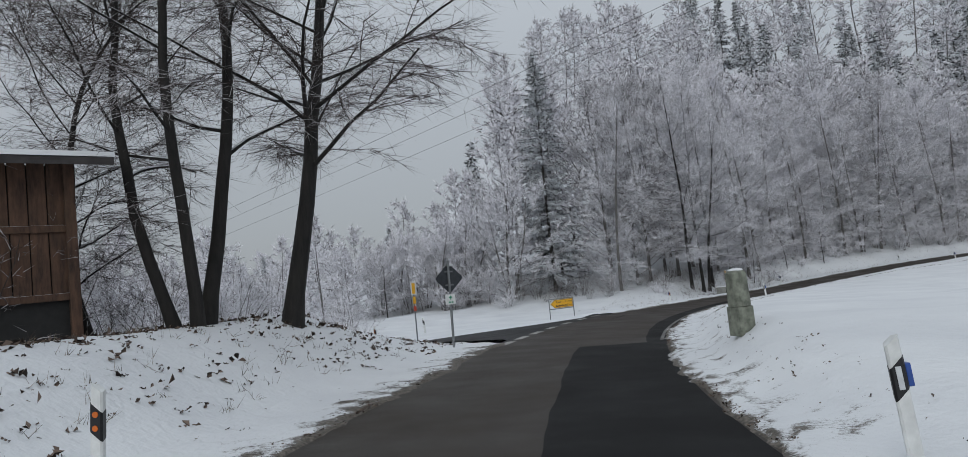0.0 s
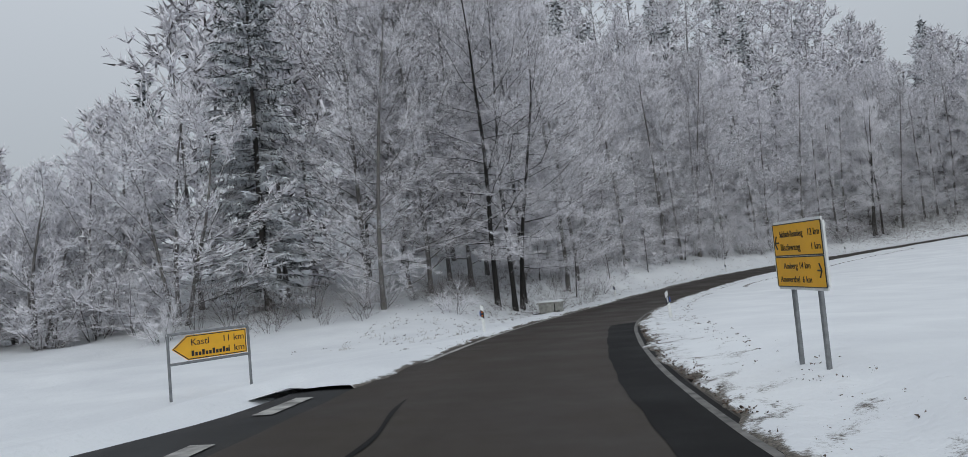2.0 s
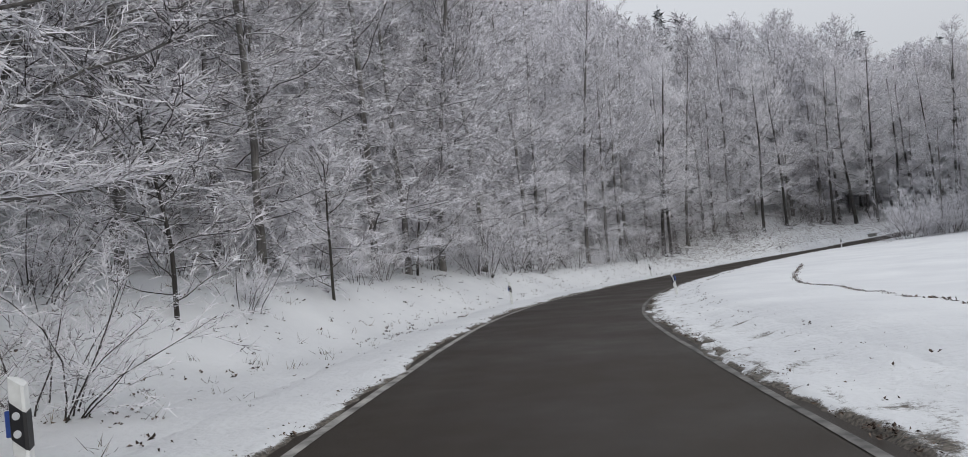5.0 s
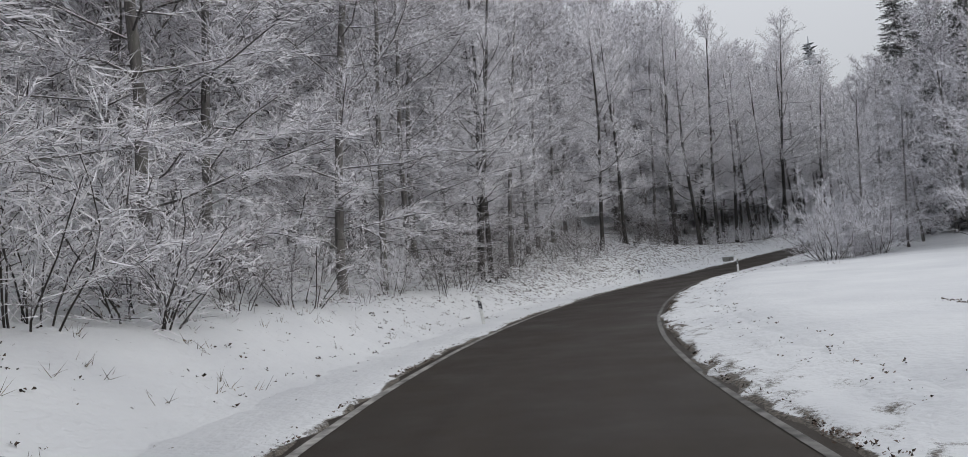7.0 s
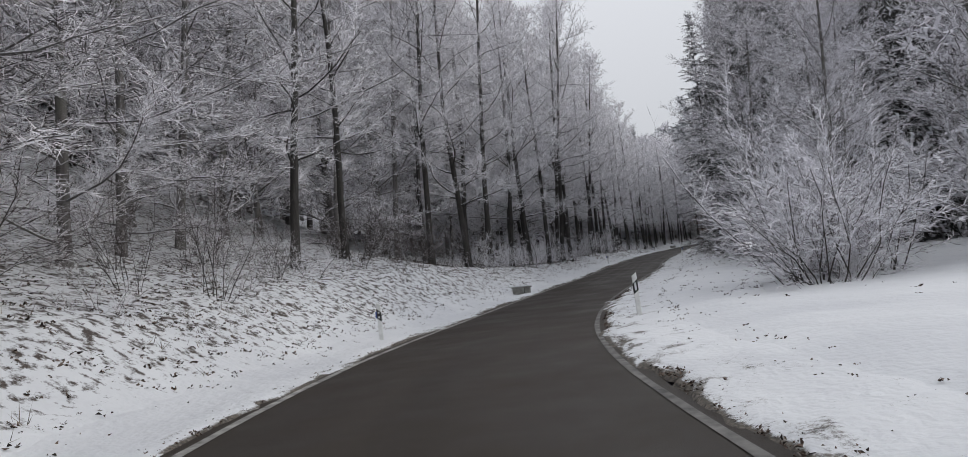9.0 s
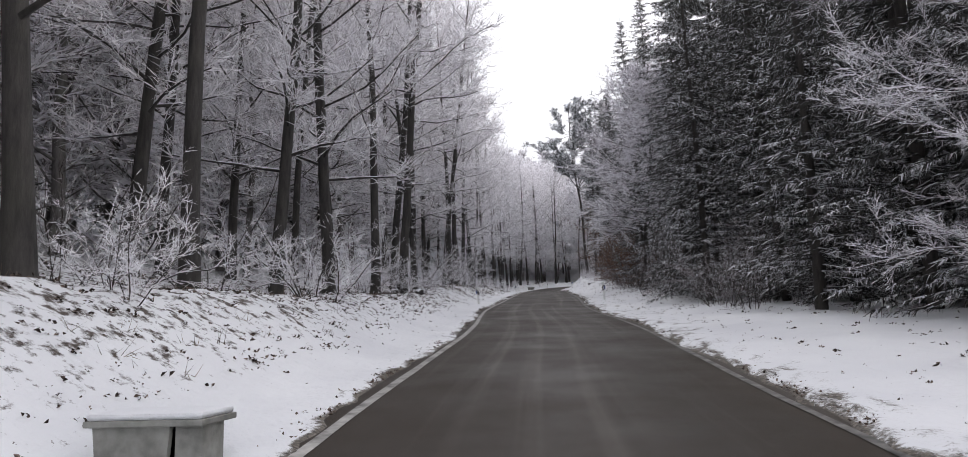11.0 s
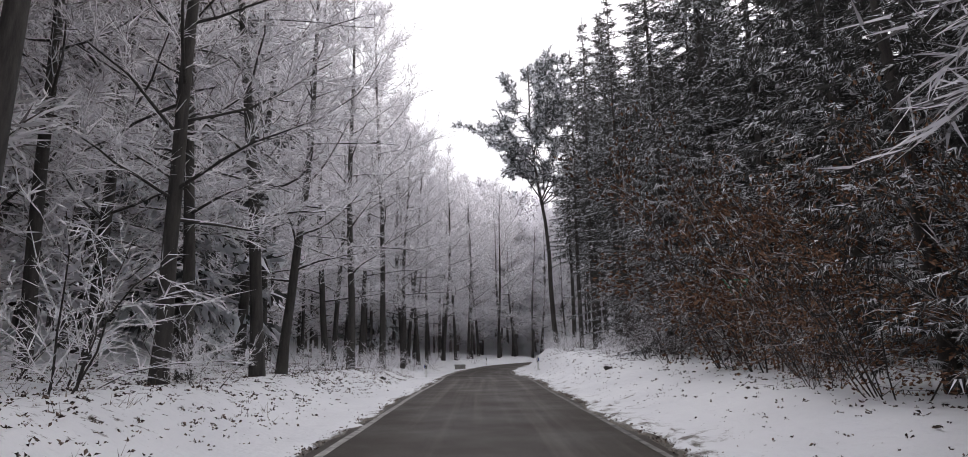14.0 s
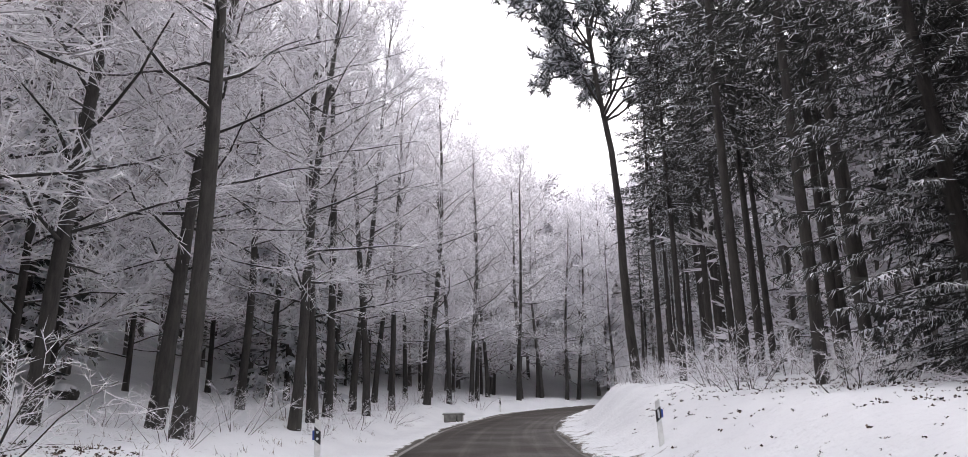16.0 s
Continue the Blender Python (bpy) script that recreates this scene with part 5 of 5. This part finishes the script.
# ---- signs ----
def diamond_sign():
    x, y = -6.95, 19.2
    z = level(x, y)
    ob = thing("traffic_sign", pose(x, y, z, 0, 1, 18), "back of a grey diamond traffic sign on a steel pole", "traffic sign")
    bm = bmesh.new()
    rod(bm, (0, 0, -0.4), (0, 0, 2.62), 0.038, sides=14)
    part("pole", bm, STEEL, ob)
    bm = bmesh.new()
    r, k = 0.46, 0.06
    pts = [(0 - k, r - k), (0, r - k * 0.6), (k, r - k), (r - k, k), (r - k * 0.6, 0), (r - k, -k), (k, -r + k), (0, -r + k * 0.6), (-k, -r + k), (-r + k, -k), (-r + k * 0.6, 0), (-r + k, k)]
    outline_plate(bm, pts, 0.042, 0.048, Matrix.Translation((0.02, 0, 2.10)))
    part("panel", bm, SIGN_BACK, ob, "dark back of the diamond panel")
    for zz in (1.9, 2.3):
        bm = bmesh.new()
        box(bm, -0.12, -0.045, zz - 0.02, 0.12, 0.043, zz + 0.02, 0.004)
        part("clamp", bm, STEEL, ob)
    bm = bmesh.new()
    box(bm, -0.17, -0.05, 1.32, 0.15, -0.044, 1.62, 0.002)
    small = part("small_panel", bm, WHITE, ob, "small white cycle route panel")
    bm = bmesh.new()
    outline_plate(bm, [(-0.015, 1.46), (0.015, 1.46), (0.015, 1.53), (0.055, 1.50), (0.055, 1.53), (0, 1.585), (-0.055, 1.53), (-0.055, 1.50), (-0.015, 1.53)], -0.055, -0.051, Matrix.Translation((-0.01, 0, 0)))
    part("arrow", bm, GREEN, small, "green arrow")
    bm = bmesh.new()
    for cx in (-0.05, 0.04):
        box(bm, cx - 0.03, -0.055, 1.365, cx + 0.03, -0.051, 1.41, 0.001)
    part("mark", bm, GREEN, small)
    bm = bmesh.new()
    box(bm, 0.16, -0.03, 1.33, 0.175, 0.14, 1.60, 0.003)
    part("side_panel", bm, SIGN_BACK, ob)
    bm = bmesh.new()
    bmesh.ops.create_uvsphere(bm, u_segments=10, v_segments=6, radius=0.07, matrix=Matrix.Translation((0.07, 0.03, 2.50)) @ Matrix.Diagonal((1.6, 0.6, 0.6, 1)))
    part("snow_cap", bm, SNOW, ob, "bit of snow")


def stop_sign_pole():
    x, y = -8.2, 28.1
    z = level(x, y)
    ob = thing("stop_pole", pose(x, y, z, 0, 0, 20), "slim pole with yellow and white timetable boards", "sign pole")
    bm = bmesh.new()
    rod(bm, (0, 0, -0.4), (0, 0, 2.6), 0.03, sides=12)
    part("pole", bm, STEEL, ob)
    for name, z0, z1, mat, w in (("board", 2.05, 2.62, WHITE, 0.13), ("yellow_board", 2.1, 2.55, YELLOW, 0.07), ("orange_tag", 1.68, 1.98, YELLOW, 0.06), ("red_tag", 1.38, 1.6, RED, 0.06)):
        bm = bmesh.new()
        box(bm, -w, -0.045 - 0.004 * (name != "board"), z0, w, -0.035, z1, 0.002)
        part(name, bm, mat, ob)


def arrow_sign():
    ax, ay, bx, by = -0.15, 42.4, 1.5, 43.0
    cx, cy = (ax + bx) / 2, (ay + by) / 2
    w = math.hypot(bx - ax, by - ay) / 2
    z = min(level(ax, ay), level(bx, by))
    ob = thing("direction_sign", pose(cx, cy, z, 0, 0, math.degrees(math.atan2(by - ay, bx - ax))), "yellow arrow-shaped direction sign in a steel frame", "direction sign", "yellow direction signs")
    for x in (-w, w):
        bm = bmesh.new()
        rod(bm, (x, 0, -0.4), (x, 0, 1.40), 0.03, sides=12)
        part("leg", bm, STEEL, ob)
    for zz in (0.80, 1.42):
        bm = bmesh.new()
        rod(bm, (-w, 0, zz), (w, 0, zz), 0.03, sides=12)
        part("rail", bm, STEEL, ob)
    bm = bmesh.new()
    outline_plate(bm, [(-w + 0.06, 1.11), (-w + 0.38, 0.85), (w - 0.07, 0.85), (w - 0.07, 1.37), (-w + 0.38, 1.37)], -0.05, -0.035)
    face = part("panel", bm, YELLOW, ob, "yellow arrow panel")
    bm = bmesh.new()
    out = [(-w + 0.09, 1.11), (-w + 0.39, 0.87), (w - 0.09, 0.87), (w - 0.09, 1.35), (-w + 0.39, 1.35)]
    for (x0, z0), (x1, z1) in zip(out, out[1:] + out[:1]):
        rod(bm, (x0, -0.05, z0), (x1, -0.05, z1), 0.010, sides=4)
    part("border", bm, BLACK, face, "thin black border")
    letters("Kastl", 0.2, BLACK, face, pose(-w + 0.45, -0.053, 1.15, 90))
    letters("11 km", 0.2, BLACK, face, pose(w - 0.12, -0.053, 1.15, 90), "RIGHT")
    bm = bmesh.new()
    for i in range(11):
        x = -w + 0.46 + i * 0.075
        box(bm, x, -0.055, 0.925, x + 0.055, -0.051, 1.0 + 0.04 * (i % 3 == 0), 0.001)
    part("bars", bm, BLACK, face)
    letters("1 km", 0.2, BLACK, face, pose(w - 0.12, -0.053, 0.92, 90), "RIGHT")


def board_sign():
    """Direction board on two posts; it turns its face to the road before the bend."""
    ax, ay, bx, by = 7.55, 33.3, 7.15, 32.2
    cx, cy, w, half = (ax + bx) / 2, (ay + by) / 2, 0.38, 0.75
    z = level(cx, cy)
    ob = thing("direction_sign", pose(cx, cy, z + 0.36, 0, 0, math.degrees(math.atan2(by - ay, bx - ax))) @ Matrix.Scale(0.88, 4), "large yellow direction board with place names on two posts", "direction sign", "yellow direction signs")
    for x in (-w, w):
        bm = bmesh.new()
        rod(bm, (x, 0.04, -0.75), (x, 0.04, 1.72), 0.038, sides=14)
        part("leg", bm, STEEL, ob)
    bm = bmesh.new()
    box(bm, -half, -0.03, 0.72, half, 0.0, 1.74, 0.0)
    bmesh.ops.bevel(bm, geom=[e for e in bm.edges if abs(e.verts[0].co.y - e.verts[1].co.y) > 0.01], offset=0.06, segments=4, affect="EDGES")
    face = part("panel", bm, WHITE, ob, "white rimmed panel")
    for z0, z1 in ((0.765, 1.20), (1.225, 1.695)):
        bm = bmesh.new()
        box(bm, -half + 0.045, -0.036, z0, half - 0.045, -0.031, z1, 0.002)
        part("field", bm, YELLOW, face, "yellow field")
        bm = bmesh.new()
        for a, b in (((-half + 0.05, z0), (half - 0.05, z0)), ((-half + 0.05, z1), (half - 0.05, z1)), ((-half + 0.05, z0), (-half + 0.05, z1)), ((half - 0.05, z0), (half - 0.05, z1))):
            rod(bm, (a[0], -0.035, a[1]), (b[0], -0.035, b[1]), 0.008, sides=4)
        part("border", bm, BLACK, face)
    for text, size, x, zz, al in (("Sulzbach-Rosenberg", 0.135, -0.50, 1.50, "LEFT"), ("12 km", 0.135, 0.66, 1.50, "RIGHT"), ("Illschwang", 0.145, -0.50, 1.30, "LEFT"), ("1 km", 0.135, 0.66, 1.30, "RIGHT"),
                                  ("Amberg 14 km", 0.13, -0.46, 1.03, "LEFT"), ("Ammerthal  6 km", 0.13, -0.6, 0.83, "LEFT")):
        m = pose(x, -0.039, zz, 90)
        if "Sulz" in text:
            m = m @ Matrix.Diagonal((0.64, 1, 1, 1))
        letters(text, size, BLACK, face, m, al)
    for sx, x0, zz in ((1, -0.66, 1.42), (-1, 0.62, 1.0)):
        bm = bmesh.new()
        box(bm, min(x0, x0 + sx * 0.12), -0.041, zz - 0.012, max(x0, x0 + sx * 0.12), -0.037, zz + 0.012)
        for k in (-1, 1):
            rod(bm, (x0, -0.039, zz), (x0 + sx * 0.06, -0.039, zz + k * 0.10), 0.012, sides=4)
        part("arrow", bm, BLACK, face, "black arrow")


def reserve_sign():
    x, y = 169.01, 55.72
    z = level(x, y)
    ob = thing("reserve_sign", pose(x, y, z, 0, 0, heading(x, y)), "green triangular nature sign on a leaning pale pole", "traffic sign")
    bm = bmesh.new()
    rod(bm, (0, 0, -0.4), (0, 0, 2.45), 0.03, sides=12)
    part("pole", bm, WHITE, ob)
    bm = bmesh.new()
    outline_plate(bm, [(0, 1.75), (0.36, 2.38), (-0.36, 2.38)], -0.046, -0.034)
    face = part("panel", bm, GREEN, ob, "green rimmed triangle")
    bm = bmesh.new()
    outline_plate(bm, [(0, 1.85), (0.28, 2.335), (-0.28, 2.335)], -0.05, -0.0465)
    part("field", bm, WHITE, face, "white field")
    bm = bmesh.new()
    outline_plate(bm, [(0, 2.0), (0.06, 2.12), (0.18, 2.27), (0.0, 2.2), (-0.18, 2.27), (-0.06, 2.12)], -0.053, -0.0505)
    part("emblem", bm, BLACK, face, "dark emblem")


diamond_sign()
stop_sign_pole()
arrow_sign()
board_sign()
reserve_sign()

# ---- stones and a marker stake beside the road ----
def stone(seed, x, y, r, tall, mat, label):
    rng = np.random.default_rng(seed)
    bm = bmesh.new()
    bmesh.ops.create_icosphere(bm, subdivisions=3, radius=1.0)
    lean = rng.normal(0, 1, (6, 3))
    for v in bm.verts:
        d = np.array(v.co)
        k = 1 + sum(0.12 * math.sin(3.1 * float(d @ a) + i) for i, a in enumerate(lean)) * 0.8
        v.co = (d[0] * r * k, d[1] * r * k * 0.8, d[2] * r * tall * k)
    ob = part("stone", bm, mat)
    tagged_at(ob, pose(x, y, level(x, y) + r * tall * 0.25, 0, 0, rng.uniform(0, 360)), label, "stone", "stones beside the road")


for n, (x, y, r) in enumerate(((177.4, 55.0, 0.14), (186.1, 61.6, 0.16), (142.9, 77.2, 0.2), (142.2, 78.4, 0.2), (206.0, 63.0, 0.5), (87.0, 92.4, 0.2), (84.4, 92.2, 0.16))):
    stone(40 + n, x, y, r, 0.7, STONE, "dark stone half sunk in the snow")
stake = thing("marker_stake", pose(176.9, 53.1, level(176.9, 53.1), 0, 2, 0), "short white marker stake at the wood's edge", "stake")
bm = bmesh.new()
rod(bm, (0, 0, -0.2), (0, 0, 0.5), 0.022, 0.02, 10)
part("shaft", bm, WHITE, stake)
bm = bmesh.new()
rod(bm, (0, 0, 0.5), (0, 0, 0.55), 0.026, 0.012, 10)
part("cap", bm, WHITE, stake)

# ---- overhead lines ----
for (x, y, z) in ((-19.9, 40.0, 8.0), (-17.3, 40.0, 8.35), (-14.5, 40.0, 8.45)):
    cu = Cloth()
    u = np.linspace(-75, 90, 40)
    pts = np.stack([x + 0.741 * u, y - 0.671 * u, z + 0.133 * u + 0.00012 * u**2], 1)
    cu.tube(pts, np.full(40, 0.009), 4)
    tagged(cu.make("overhead_cable", CABLE), "thin dark overhead cable against the sky", "cable", "overhead cables")

# ---- tufts, twigs and clods poking through the snow ----
TUFT = np.random.default_rng(31)


def tuft_cloth(count, inside, size, blades):
    pts = np.stack([TUFT.uniform(-22, 215, count), TUFT.uniform(-10, 102, count)], 1)
    s, l, _ = relative(pts)
    keep = inside(s, l)
    pts = pts[keep]
    z = surface(pts)
    cl = Cloth()
    for _ in range(blades):
        n = len(pts)
        base = np.c_[pts + TUFT.normal(0, 0.07, (n, 2)), z - 0.03]
        cl.spikes(base, TUFT.normal(0, 0.6, (n, 3)) + (0, 0, 0.75), size * TUFT.uniform(0.4, 1.3, n), size * 0.05)
    return cl


def litter_cloth(s0, s1, l0, l1, per_metre, chance, size, leaves=5, patch=0.6):
    """Clumps of withered leaves or clods lying on the snow beside a stretch of the road."""
    count = int(abs(l1 - l0) * (s1 - s0) * 1.4 * per_metre)
    s, l = TUFT.uniform(s0, s1, count), l0 + (l1 - l0) * TUFT.random(count)
    pts = np.stack([np.interp(s, LONG, AXIS[:, j]) + np.interp(s, LONG, NOR[:, j]) * l for j in range(2)], 1)
    patchy = 1 + patch * (np.sin(pts[:, 0] * 1.7 + np.sin(pts[:, 1])) * np.sin(pts[:, 1] * 1.9 + 1) + 0.6 * np.sin(pts[:, 0] * 0.5) * np.sin(pts[:, 1] * 0.6))
    keep = TUFT.random(count) < chance(s, np.abs(l)) * patchy
    pts, l = pts[keep], l[keep]
    z = np.maximum(surface(pts), np.where(np.abs(l) < 4.3, land(pts) + 0.02, -99))
    cl, n = Cloth(), len(pts)
    grow = TUFT.uniform(0.35, 1.0, n) ** 1.5 * 1.3
    for _ in range(leaves):
        base = np.c_[pts + TUFT.normal(0, size * 0.55, (n, 2)) * grow[:, None], z - 0.01 + TUFT.uniform(0, 0.03, n)]
        way = TUFT.normal(0, 1, (n, 3)) * (1, 1, 0.35) + (0, 0, 0.3)
        cl.leaves(base, way, size * grow * TUFT.uniform(0.6, 1.2, n), TUFT)
    return cl


tagged(litter_cloth(46, 176, 2.9, 10, 26, lambda s, l: table(s, [(46, 0.04), (54, 0.12), (58, 0.4), (63, 0.35), (68, 0.12), (84, 0.09), (94, 0.14), (102, 0.45), (108, 0.75), (146, 0.75), (162, 0.65), (176, 0.5)]) * smoothstep(2.9, 4.6, l), 0.062).make("leaf_litter", LITTER),
       "clumps of withered brown leaves on the snowy bank", "leaves", kind="stuff")
tagged(litter_cloth(110, 182, -2.9, -9, 18, lambda s, l: table(s, [(110, 0.03), (128, 0.10), (150, 0.35), (168, 0.4), (182, 0.5)]) * smoothstep(3.2, 5.5, l), 0.06).make("leaf_litter", LITTER),
       "scattered withered leaves on the snow under the spruces", "leaves", kind="stuff")
tagged(litter_cloth(2, 25, 3.4, 9, 14, lambda s, l: 0.7 * smoothstep(3.4, 5.5, l), 0.11).make("leaf_litter", LITTER),
       "withered leaves and clods on the snow under the old trees", "leaves", kind="stuff")
tagged(tuft_cloth(42000, lambda s, l: (l > 4.0) & (l < 9) & (s > 46) & (TUFT.random(len(s)) < table(s, [(48, 0.3), (88, 0.5), (164, 0.5)])), 0.22, 8).make("dead_grass", TUFTS),
       "withered grass tufts poking through the snowy bank", "grass", kind="stuff")
tagged(tuft_cloth(64000, lambda s, l: (s < 26) & (s > 2) & (l > 4.2) & (l < 9), 0.2, 9).make("dead_grass", TUFTS), "withered tufts on the snowy bank under the trees", "grass", kind="stuff")
for name, sign, a, b in (("left", 1, 0, 22), ("left", 1, 42, 176), ("right", -1, 0, 176)):
    tagged(litter_cloth(a, b, sign * 2.45, sign * 4.4, 100, lambda s, l: 0.85 * np.exp(-((l - 2.62) / 0.22) ** 2) + ((0.26 if sign < 0 else 0.04) * np.exp(-((l - 3.0) / 0.9) ** 2)), 0.042, 4, 0.5).make("gravel_clods", LITTER),
           "small dark clods and gravel on the snowy verge", "gravel", kind="stuff")
# a ditch with dark clods running through the field
ditch = spline([(31.8, 60.0, 0), (34.3, 62.0, 0), (40, 64.4, 0), (48, 68.4, 0), (55, 72.1, 0), (70, 76.5, 0)], 0.07)[:, :2]
ditch = ditch[TUFT.random(len(ditch)) < 0.5] + 0
ditch = ditch + TUFT.normal(0, 0.035, ditch.shape)
rim = Cloth()
for _ in range(9):
    rim.leaves(np.c_[ditch + TUFT.normal(0, 0.05, ditch.shape), surface(ditch) - 0.01], TUFT.normal(0, 1, (len(ditch), 3)) * (1, 1, 0.3) + (0, 0, 0.35), TUFT.uniform(0.03, 0.07, len(ditch)), TUFT)
tagged(rim.make("ditch_clods", LITTER), "dark broken line of clods along a ditch in the snowfield", "soil", kind="stuff")
